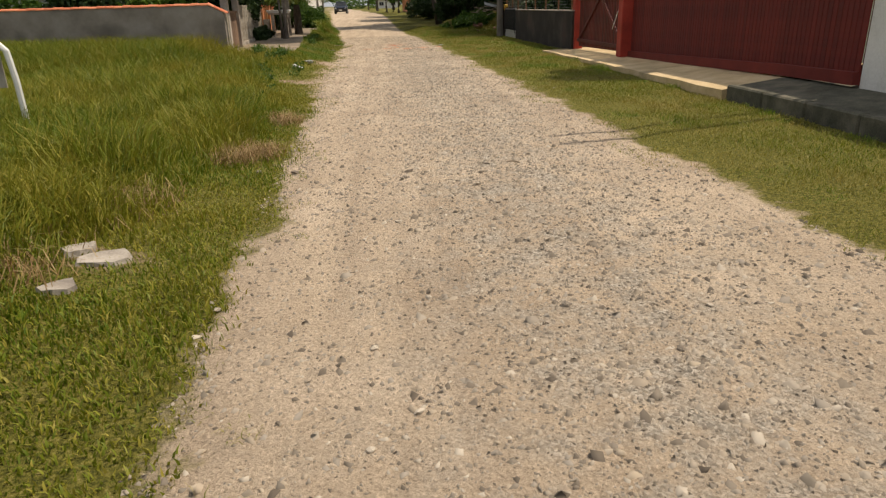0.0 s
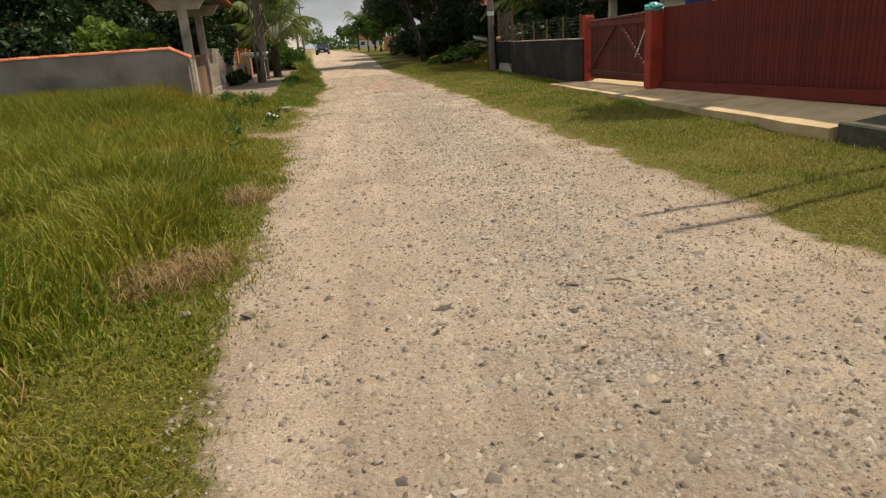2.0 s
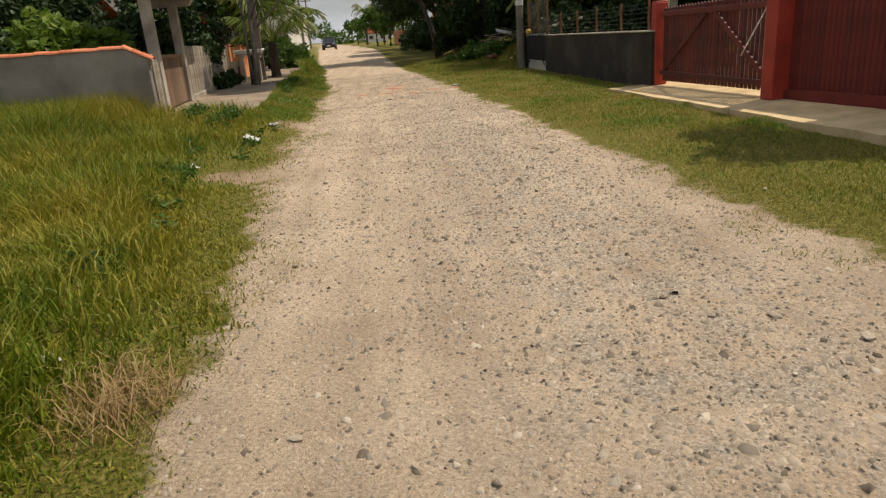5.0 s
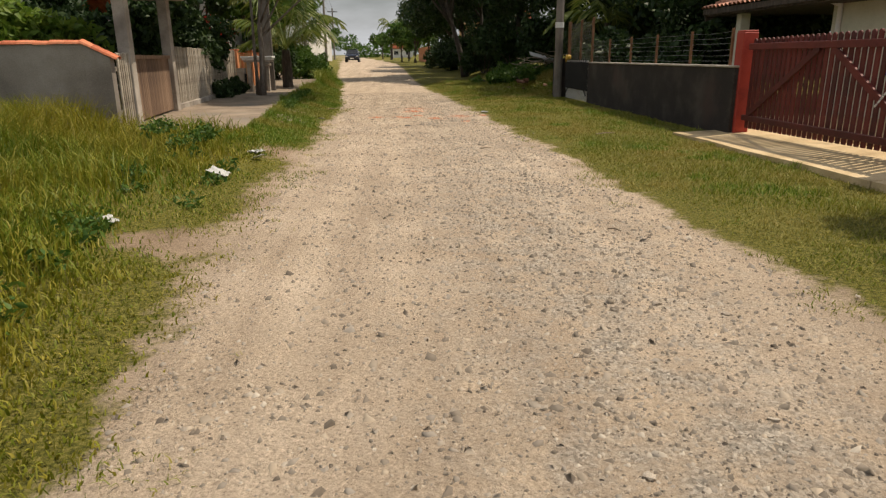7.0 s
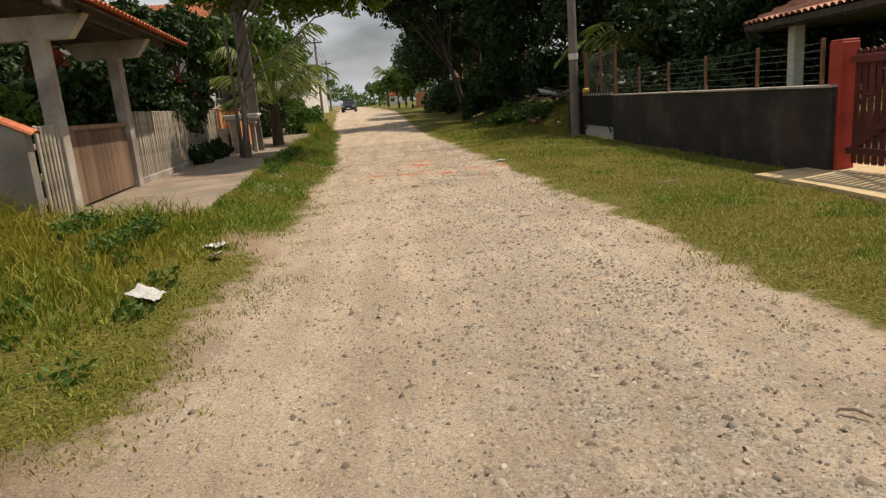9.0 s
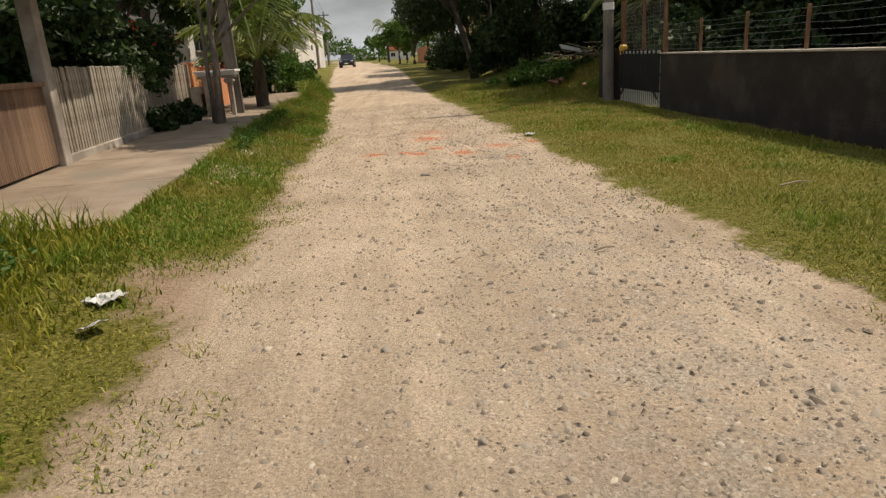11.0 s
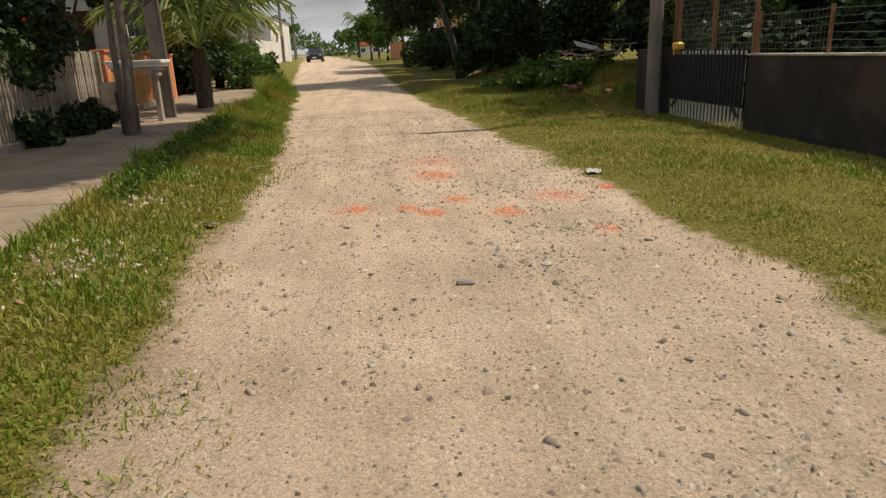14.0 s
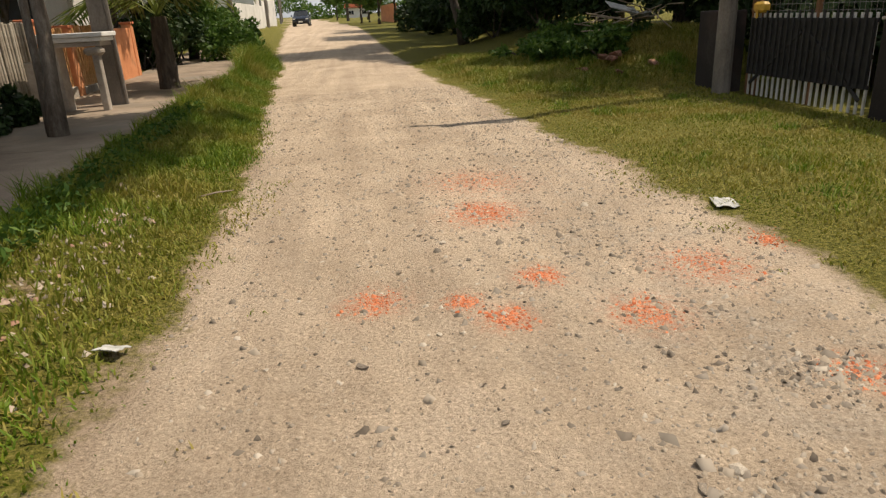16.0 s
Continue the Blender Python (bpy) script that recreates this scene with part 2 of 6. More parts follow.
def road_material():
    m, nt, lk, bsdf = nodes_of("sand_and_gravel")
    geo = nt.new("ShaderNodeNewGeometry")

    def tex(scale, detail=6, rough=0.6, stretch=None):
        n = nt.new("ShaderNodeTexNoise")
        n.inputs["Scale"].default_value, n.inputs["Detail"].default_value, n.inputs["Roughness"].default_value = scale, detail, rough
        if stretch:
            mp = nt.new("ShaderNodeMapping")
            mp.inputs["Scale"].default_value = stretch
            lk.new(geo.outputs["Position"], mp.inputs["Vector"])
            lk.new(mp.outputs["Vector"], n.inputs["Vector"])
        else:
            lk.new(geo.outputs["Position"], n.inputs["Vector"])
        return n

    def mix(fac, a, b, mode="MIX", val=1.0):
        mx = nt.new("ShaderNodeMixRGB")
        mx.blend_type = mode
        if fac is None:
            mx.inputs["Fac"].default_value = val
        else:
            lk.new(fac, mx.inputs["Fac"])
        for k, s in (("Color1", a), ("Color2", b)):
            if isinstance(s, tuple):
                mx.inputs[k].default_value = (*s, 1)
            else:
                lk.new(s, mx.inputs[k])
        return mx.outputs["Color"]

    broad = ramp(nt, [(0.3, (0.395, 0.315, 0.233)), (0.5, (0.485, 0.392, 0.294)), (0.7, (0.56, 0.462, 0.358))])
    lk.new(tex(0.9).outputs["Fac"], broad.inputs["Fac"])
    tracks = ramp(nt, [(0.35, (0.86, 0.84, 0.82)), (0.65, (1.08, 1.07, 1.05))])
    lk.new(tex(1.0, 5, 0.6, (3.2, 0.18, 1)).outputs["Fac"], tracks.inputs["Fac"])
    col = mix(None, broad.outputs["Color"], tracks.outputs["Color"], "MULTIPLY")
    # Dark stops paint specks: dark stones and the tiny shadows beside them.
    fine = ramp(nt, [(0.30, (0.32, 0.30, 0.275)), (0.43, (0.88, 0.875, 0.865)), (0.56, (1.06, 1.06, 1.06)), (0.70, (1.5, 1.5, 1.52))])
    n_fine = tex(55, 6, 0.75)
    lk.new(n_fine.outputs["Fac"], fine.inputs["Fac"])
    col = mix(None, col, fine.outputs["Color"], "MULTIPLY")
    # crushed grey stone along the worn strip
    attr = nt.new("ShaderNodeAttribute")
    attr.attribute_name = "gravel"
    vor = nt.new("ShaderNodeTexVoronoi")
    vor.inputs["Scale"].default_value = 75
    lk.new(geo.outputs["Position"], vor.inputs["Vector"])
    stone = ramp(nt, [(0.0, (0.19, 0.17, 0.14)), (0.5, (0.36, 0.32, 0.265)), (1.0, (0.58, 0.52, 0.44))])
    sep = nt.new("ShaderNodeSeparateColor")
    lk.new(vor.outputs["Color"], sep.inputs["Color"])
    lk.new(sep.outputs["Red"], stone.inputs["Fac"])
    pick = nt.new("ShaderNodeMath")
    pick.operation = "MULTIPLY"
    gate = ramp(nt, [(0.42, (0, 0, 0)), (0.62, (0.95, 0.95, 0.95))])
    lk.new(tex(3.5, 6, 0.7).outputs["Fac"], gate.inputs["Fac"])
    lk.new(gate.outputs["Color"], pick.inputs[0])
    lk.new(attr.outputs["Fac"], pick.inputs[1])
    col = mix(pick.outputs[0], col, stone.outputs["Color"])
    # crushed red brick
    attr2 = nt.new("ShaderNodeAttribute")
    attr2.attribute_name = "brick"
    speck = ramp(nt, [(0.42, (0, 0, 0)), (0.58, (1, 1, 1))])
    lk.new(tex(22, 5, 0.7).outputs["Fac"], speck.inputs["Fac"])
    pb = nt.new("ShaderNodeMath")
    pb.operation = "MULTIPLY"
    lk.new(speck.outputs["Color"], pb.inputs[0])
    lk.new(attr2.outputs["Fac"], pb.inputs[1])
    col = mix(pb.outputs[0], col, (0.55, 0.17, 0.075))
    # darker earth beside the road
    attr4 = nt.new("ShaderNodeAttribute")
    attr4.attribute_name = "soil"
    earth = mix(None, col, (0.60, 0.55, 0.50), "MULTIPLY")
    col = mix(attr4.outputs["Fac"], col, earth)
    # turf that takes over from the sand beside the road, with ragged bare spots
    turf = ramp(nt, [(0.30, (0.022, 0.024, 0.004)), (0.44, (0.088, 0.088, 0.013)), (0.56, (0.175, 0.16, 0.03)), (0.72, (0.32, 0.26, 0.10))])
    lk.new(tex(38, 5, 0.75).outputs["Fac"], turf.inputs["Fac"])
    attr3 = nt.new("ShaderNodeAttribute")
    attr3.attribute_name = "turf"
    ragged = nt.new("ShaderNodeMath")
    ragged.operation = "MULTIPLY_ADD"
    ragged.inputs[1].default_value = 1.7
    ragged.inputs[2].default_value = -0.85
    lk.new(tex(4.5, 10, 0.75).outputs["Fac"], ragged.inputs[0])
    cover = nt.new("ShaderNodeMath")
    cover.operation = "ADD"
    lk.new(ragged.outputs[0], cover.inputs[0])
    lk.new(attr3.outputs["Fac"], cover.inputs[1])
    cut = ramp(nt, [(0.30, (0, 0, 0)), (0.66, (1, 1, 1))])
    lk.new(cover.outputs[0], cut.inputs["Fac"])
    col = mix(cut.outputs["Color"], col, turf.outputs["Color"])
    lk.new(col, bsdf.inputs["Base Color"])
    bsdf.inputs["Roughness"].default_value = 0.95
    bsdf.inputs["Specular IOR Level"].default_value = 0.2
    h = nt.new("ShaderNodeMath")
    h.operation = "MULTIPLY_ADD"
    h.inputs[1].default_value = 0.5
    lk.new(n_fine.outputs["Fac"], h.inputs[0])
    lk.new(tex(14, 5, 0.7).outputs["Fac"], h.inputs[2])
    b = nt.new("ShaderNodeBump")
    b.inputs["Strength"].default_value, b.inputs["Distance"].default_value = 1.0, 0.035
    lk.new(h.outputs[0], b.inputs["Height"])
    lk.new(b.outputs["Normal"], bsdf.inputs["Normal"])
    return m


M_ROAD = road_material()

# ---- building helpers ----
BASE = {}


def thing(name, at, label, category, group="", kind=""):
    ob = new(name)
    ob.location = at
    ob.empty_display_size = 0.1
    BASE[ob.name] = Vector(at)
    return tagged(ob, label, category, group, kind)


def part(name, bm, material, parent=None, label="", smooth=False):
    """Links a bmesh in world coordinates as one mesh object, under its thing where one is given."""
    org = BASE[parent.name] if parent else Vector((0, 0, 0))
    if parent:
        bmesh.ops.translate(bm, verts=bm.verts, vec=-org)
    me = bpy.data.meshes.new(name)
    bm.normal_update()
    bm.to_mesh(me)
    bm.free()
    me.materials.append(material)
    if smooth:
        me.polygons.foreach_set("use_smooth", [True] * len(me.polygons))
    ob = new(name, me)
    if parent:
        ob.parent = parent
    BASE[ob.name] = org
    if label:
        ob["label"] = label
    return ob


def piece(name, me, parent, at, rz=0.0, rx=0.0, ry=0.0, scale=(1, 1, 1)):
    """One of many alike pieces on shared mesh data, at a place in the world."""
    ob = new(name, me)
    ob.parent = parent
    ob.location = Vector(at) - BASE[parent.name]
    ob.rotation_euler = (rx, ry, rz)
    ob.scale = scale
    BASE[ob.name] = BASE[parent.name]
    return ob


def box(bm, c, s, rz=0.0, rx=0.0, ry=0.0, bevel=0.0, taper=None):
    r = bmesh.ops.create_cube(bm, size=1.0)
    vs = r["verts"]
    for v in vs:
        k = 1.0
        if taper and v.co.z > 0:
            k = taper
        v.co = Vector((v.co.x * s[0] * k, v.co.y * s[1] * k, v.co.z * s[2]))
    if bevel:
        es = list({e for v in vs for e in v.link_edges})
        r2 = bmesh.ops.bevel(bm, geom=es, offset=bevel, segments=1, affect="EDGES", profile=0.7)
        vs = list({v for f in r2["faces"] for v in f.verts} | {v for v in vs if v.is_valid})
    m = Matrix.Translation(c) @ Euler((rx, ry, rz)).to_matrix().to_4x4()
    bmesh.ops.transform(bm, matrix=m, verts=vs)
    return vs


def rod(bm, p0, p1, r0, r1=None, seg=8):
    p0, p1 = Vector(p0), Vector(p1)
    d = p1 - p0
    r = bmesh.ops.create_cone(bm, cap_ends=True, segments=seg, radius1=r0, radius2=r0 if r1 is None else r1, depth=d.length)
    m = Matrix.Translation((p0 + p1) / 2) @ d.to_track_quat("Z", "Y").to_matrix().to_4x4()
    bmesh.ops.transform(bm, matrix=m, verts=r["verts"])


def tube(bm, pts, radii, seg=8, wob=0.0):
    """A tapered, bent trunk through points."""
    rings = []
    for i, p in enumerate(pts):
        p = Vector(p)
        d = (Vector(pts[min(i + 1, len(pts) - 1)]) - Vector(pts[max(i - 1, 0)])).normalized()
        q = d.to_track_quat("Z", "Y")
        ring = []
        for k in range(seg):
            a = 2 * math.pi * k / seg
            rr = radii[i] * (1 + random.uniform(-wob, wob))
            ring.append(bm.verts.new(p + q @ Vector((math.cos(a) * rr, math.sin(a) * rr, 0))))
        rings.append(ring)
    for a, b in zip(rings, rings[1:]):
        for k in range(seg):
            bm.faces.new((a[k], a[(k + 1) % seg], b[(k + 1) % seg], b[k]))
    bm.faces.new(rings[-1])
    bm.faces.new(list(reversed(rings[0])))


def solid(fn):
    """A mesh for pieces, made around its own origin."""
    bm = bmesh.new()
    fn(bm)
    return bm


def mesh_of(name, bm, material):
    me = bpy.data.meshes.new(name)
    bm.normal_update()
    bm.to_mesh(me)
    bm.free()
    me.materials.append(material)
    return me


def mesh_np(name, co, tris, material, smooth=False):
    me = bpy.data.meshes.new(name)
    co = np.ascontiguousarray(co, dtype=np.float32)
    tris = np.ascontiguousarray(tris, dtype=np.int32)
    me.vertices.add(len(co))
    me.vertices.foreach_set("co", co.ravel())
    me.loops.add(tris.size)
    me.loops.foreach_set("vertex_index", tris.ravel())
    me.polygons.add(len(tris))
    me.polygons.foreach_set("loop_start", np.arange(0, tris.size, 3, dtype=np.int32))
    if smooth:
        me.polygons.foreach_set("use_smooth", np.ones(len(tris), dtype=bool))
    me.update(calc_edges=True)
    me.materials.append(material)
    return me


RNG = np.random.default_rng(7)


def lumpy(x, y, f=1.0, seed=0):
    """Smooth pseudo-noise in about -1..1 for arrays."""
    g = np.random.default_rng(100 + seed)
    s = np.zeros_like(x, dtype=float)
    for k in range(9):
        a, ph = g.uniform(0, 2 * np.pi), g.uniform(0, 2 * np.pi)
        fr = f * (0.7 + 0.5 * k)
        s += np.sin((x * np.cos(a) + y * np.sin(a)) * fr + ph) / (1 + 0.3 * k)
    return s / 3.0


def smooth01(v, a, b):
    t = np.clip((v - a) / (b - a), 0, 1)
    return t * t * (3 - 2 * t)


def road_left(y):
    return np.interp(y, (-40, 0, 6, 14, 19, 24, 28.6, 32.5, 38, 45, 55, 80, 140, 400),
                     (0.8, 0.4, 0.25, 0.03, -0.2, -0.15, -0.38, -0.47, -0.95, -1.6, -2.4, -4.3, -9, -30))


def road_right(y):
    return np.interp(y, (-40, 0, 7, 14, 19, 25, 30, 36, 45, 55, 80, 140, 400), (4.6, 4.1, 3.95, 3.7, 3.55, 3.37, 3.2, 2.95, 2.4, 2.0, 1.2, -3, -22))


def pave_edge(y):
    return np.interp(y, (20, 25, 29.5, 34, 46, 70), (-1.45, -1.55, -1.8, -2.15, -2.6, -4.6))


def ground_z(x, y):
    x, y = np.asarray(x, float), np.asarray(y, float)
    d = road_left(y) - x
    z = (0.10 + 0.18 * smooth01(y, 20, 26)) * smooth01(d, 0.1, 1.5)
    e = x - road_right(y)
    z = z + 0.03 * smooth01(e, 0.0, 0.6) - 0.02 * smooth01(e, 1.6, 3.0)
    z = z + 0.75 * smooth01(x, 4.6, 8.5) * smooth01(y, 38.5, 42)
    z = z + 0.8 * smooth01(y, 42, 86) + 0.004 * np.maximum(y - 86, 0)
    crown = np.clip(np.minimum(-d, -e) / 1.6, 0, 1)
    z = z + 0.03 * crown + 0.012 * lumpy(x, y, 1.3, 3) + 0.006 * lumpy(x, y, 5.0, 4)
    return z


BARE = [(-0.75, 18.55, 0.55, 0.45, 1.0), (-1.75, 17.2, 0.6, 0.4, 0.7), (-0.55, 23.5, 0.6, 0.8, 0.9), (-0.3, 21.0, 0.35, 1.2, 0.7), (-0.2, 26.4, 0.35, 0.8, 0.7), (-1.35, 29.6, 0.3, 0.6, 0.5), (-1.3, 31.2, 0.25, 0.7, 0.4),
        (-1.3, 27.6, 0.3, 0.5, 0.5), (-0.4, 28.2, 0.25, 0.4, 0.6), (-0.62, 7.85, 0.35, 0.3, 0.8), (6.0, 33.8, 0.5, 1.0, 0.3), (6.3, 36.0, 0.5, 1.2, 0.4)]


def turf_cover(x, y):
    """How much of the ground is turf: none on the road, all well beside it, ragged and bare in spots between."""
    out = np.maximum(road_left(y) - x, x - road_right(y))
    c = smooth01(out + 0.16 * lumpy(x, y, 2.1, 51) + 0.10 * lumpy(x, y, 6.5, 52), -0.22, np.where(x < 1.5, np.interp(y, (14, 17, 27, 31), (0.30, 0.62, 0.62, 0.35)), 0.42))
    bare = np.zeros_like(out)
    for bx, by, rx, ry, k in BARE:
        bare = np.maximum(bare, k * np.exp(-(((x - bx) / rx) ** 2 + ((y - by) / ry) ** 2)))
    return c * (1 - 0.9 * np.clip(bare * 1.25 - 0.12 + 0.2 * lumpy(x, y, 7, 53) * bare, 0, 1))


def gz(x, y):
    return float(ground_z(x, y))


def blades(name, x, y, height, width, lean, material, z=None):
    """One bent, tapered blade of grass at each place."""
    n = len(x)
    z = ground_z(x, y) - 0.01 if z is None else z
    a, b = RNG.uniform(0, 2 * np.pi, n), RNG.uniform(0, 2 * np.pi, n)
    wx, wy = np.cos(a) * width, np.sin(a) * width
    lx, ly = np.cos(b) * lean * height, np.sin(b) * lean * height
    co = np.empty((n, 5, 3))
    co[:, 0] = np.stack([x - wx, y - wy, z], 1)
    co[:, 1] = np.stack([x + wx, y + wy, z], 1)
    mx, my, mz = x + lx * 0.35, y + ly * 0.35, z + height * 0.62
    co[:, 2] = np.stack([mx - wx * 0.75, my - wy * 0.75, mz], 1)
    co[:, 3] = np.stack([mx + wx * 0.75, my + wy * 0.75, mz], 1)
    co[:, 4] = np.stack([x + lx, y + ly, z + height * np.sqrt(np.clip(1 - 0.5 * lean**2, 0.15, 1))], 1)
    i = np.arange(n)[:, None] * 5
    tris = np.concatenate([i + (0, 1, 3), i + (0, 3, 2), i + (2, 3, 4)], 1).reshape(-1, 3)
    return new(name, mesh_np(name, co.reshape(-1, 3), tris, material))


def leaf_cloud(name, centres, radii, count, size, material, parent=None, droop=0.3, aspect=0.45, seed=1):
    """Many small folded leaves round clump centres, thinner towards the middle of each clump."""
    g = np.random.default_rng(seed)
    centres, radii = np.array(centres, float), np.array(radii, float)
    if radii.ndim == 1:
        radii = np.repeat(radii[:, None], 3, 1) * (1, 1, 0.75)
    weight = radii.prod(1) ** (2 / 3)
    k = g.choice(len(centres), count, p=weight / weight.sum())
    d = g.normal(size=(count, 3))
    d /= np.linalg.norm(d, axis=1)[:, None]
    r = g.uniform(0.25, 1.0, count) ** 0.6 * (1 + 0.22 * np.sin(5 * d[:, 0] + 3 * k) + 0.15 * np.sin(7 * d[:, 2] + k))
    c = centres[k] + d * radii[k] * r[:, None]
    ax = g.normal(size=(count, 3)) + d * 0.6
    ax[:, 2] -= droop
    ax /= np.linalg.norm(ax, axis=1)[:, None]
    side = np.cross(ax, g.normal(size=(count, 3)))
    side /= np.linalg.norm(side, axis=1)[:, None]
    up = np.cross(ax, side)
    s = size * g.uniform(0.6, 1.35, count)[:, None]
    co = np.empty((count, 4, 3))
    co[:, 0] = c - ax * s
    co[:, 1] = c + side * s * aspect + up * s * 0.15
    co[:, 2] = c + ax * s
    co[:, 3] = c - side * s * aspect + up * s * 0.15
    i = np.arange(count)[:, None] * 4
    tris = np.concatenate([i + (0, 1, 2), i + (0, 2, 3)], 1).reshape(-1, 3)
    co = co.reshape(-1, 3)
    if parent:
        co = co - np.array(BASE[parent.name])
    ob = new(name, mesh_np(name, co, tris, material))
    if parent:
        ob.parent = parent
    return ob

# ---- ground and road ----
def axis_steps(lo, hi, step, far, n=10):
    core = np.arange(lo, hi + 1e-6, step)
    out = np.geomspace(1, far, n)
    return np.concatenate([lo - out[::-1], core, hi + out])


def grid_mesh(name, xs, ys, material):
    X, Y = np.meshgrid(xs, ys)
    Z = ground_z(X, Y)
    inside = (X > road_left(Y) + 0.3) & (X < road_right(Y) - 0.3)
    Z = Z - np.where(inside, 0.06, 0.0)
    co = np.stack([X.ravel(), Y.ravel(), Z.ravel()], 1)
    nx, ny = len(xs), len(ys)
    i = (np.arange(ny - 1)[:, None] * nx + np.arange(nx - 1)[None]).ravel()[:, None]
    tris = np.concatenate([i + (0, 1, nx + 1), i + (0, nx + 1, nx)], 1).reshape(-1, 3)
    me = mesh_np(name, co, tris, material, True)
    a = me.attributes.new("turf", "FLOAT", "POINT")
    a.data.foreach_set("value", turf_cover(X, Y).astype(np.float32).ravel())
    a = me.attributes.new("soil", "FLOAT", "POINT")
    a.data.foreach_set("value", smooth01(np.maximum(road_left(Y) - X, X - road_right(Y)) + 0.15 * lumpy(X, Y, 3.0, 59), -0.1, 0.6).astype(np.float32).ravel())
    return new(name, me)


ground = grid_mesh("ground", axis_steps(-9, 9, 0.1, 1500, 14), axis_steps(-4, 60, 0.12, 1500, 16), M_ROAD)
tagged(ground, "sandy verge soil with thin worn grass", "ground", kind="structure")

BRICK_SPOTS = [(1.53, 30.9, 0.26, 1.0), (1.66, 31.9, 0.42, 0.5), (1.6, 29.56, 0.13, 0.75), (2.01, 28.98, 0.18, 0.7), (2.6, 29.54, 0.26, 0.6), (0.62, 29.44, 0.17, 0.6),
               (1.28, 29.05, 0.13, 0.75), (1.1, 29.31, 0.1, 0.6), (2.62, 28.25, 0.14, 0.4), (3.25, 29.9, 0.14, 0.6)]


def build_road():
    ys = np.concatenate([np.arange(-8, 48, 0.07), np.arange(48, 100, 0.5), np.arange(100, 320, 10)])
    us = np.linspace(0, 1, 56)
    L = road_left(ys) - 0.08 + 0.11 * lumpy(ys, ys * 0, 3.1, 11) + 0.06 * lumpy(ys, ys * 0, 11, 12)
    R = road_right(ys) + 0.08 + 0.12 * lumpy(ys, ys * 0 + 3, 3.3, 13) + 0.06 * lumpy(ys, ys * 0, 12, 14)
    X = L[:, None] * (1 - us) + R[:, None] * us
    Y = np.repeat(ys[:, None], len(us), 1)
    edge = np.minimum(us, 1 - us)[None] * (R - L)[:, None]
    Z = ground_z(X, Y) + 0.012 * np.clip(edge / 0.3, 0, 1) - 0.012 * (edge < 0.05)
    Z = Z + 0.006 * lumpy(X, Y * 0.5, 9, 15) * np.clip(edge / 0.4, 0, 1)
    co = np.stack([X.ravel(), Y.ravel(), Z.ravel()], 1)
    nx, ny = len(us), len(ys)
    i = (np.arange(ny - 1)[:, None] * nx + np.arange(nx - 1)[None]).ravel()[:, None]
    tris = np.concatenate([i + (0, 1, nx + 1), i + (0, nx + 1, nx)], 1).reshape(-1, 3)
    me = mesh_np("road", co, tris, M_ROAD, True)
    strip = np.exp(-(((X - np.interp(Y, (4, 12, 20, 28), (2.2, 2.3, 2.2, 2.4))) / 0.85) ** 2)) * np.interp(Y, (0, 14, 19, 26, 34), (1, 0.95, 0.8, 0.35, 0.15))
    a = me.attributes.new("gravel", "FLOAT", "POINT")
    a.data.foreach_set("value", np.clip(strip + 0.12, 0, 1).astype(np.float32).ravel())
    a = me.attributes.new("turf", "FLOAT", "POINT")
    a.data.foreach_set("value", turf_cover(X, Y).astype(np.float32).ravel())
    a = me.attributes.new("soil", "FLOAT", "POINT")
    a.data.foreach_set("value", smooth01(np.maximum(road_left(Y) - X, X - road_right(Y)) + 0.15 * lumpy(X, Y, 3.0, 59), -0.1, 0.6).astype(np.float32).ravel())
    br = np.zeros_like(X)
    for bx, by, r, k in BRICK_SPOTS:
        br = np.maximum(br, k * np.exp(-(((X - bx) / r) ** 2 + ((Y - by) / (r * 1.1)) ** 2)))
    a = me.attributes.new("brick", "FLOAT", "POINT")
    a.data.foreach_set("value", np.clip(br * 1.2, 0, 1).astype(np.float32).ravel())
    return tagged(new("road", me), "pale sandy dirt road with loose crushed gravel", "road", kind="structure")


road = build_road()
BASE[road.name] = Vector((0, 0, 0))


def pebble(seed, squash=0.6):
    g = random.Random(seed)
    bm = bmesh.new()
    bmesh.ops.create_icosphere(bm, subdivisions=1, radius=1.0)
    for v in bm.verts:
        v.co *= g.uniform(0.55, 1.2)
        v.co.z *= squash
    return bm


def loose_z(x, y):
    """The top of the road where there is road, else the ground."""
    k = np.minimum(x - road_left(y), road_right(y) - x) + 0.08
    return ground_z(x, y) + 0.012 * np.clip(k / 0.3, 0, 1) + 0.006 * lumpy(x, y * 0.5, 9, 15) * np.clip(k / 0.4, 0, 1)


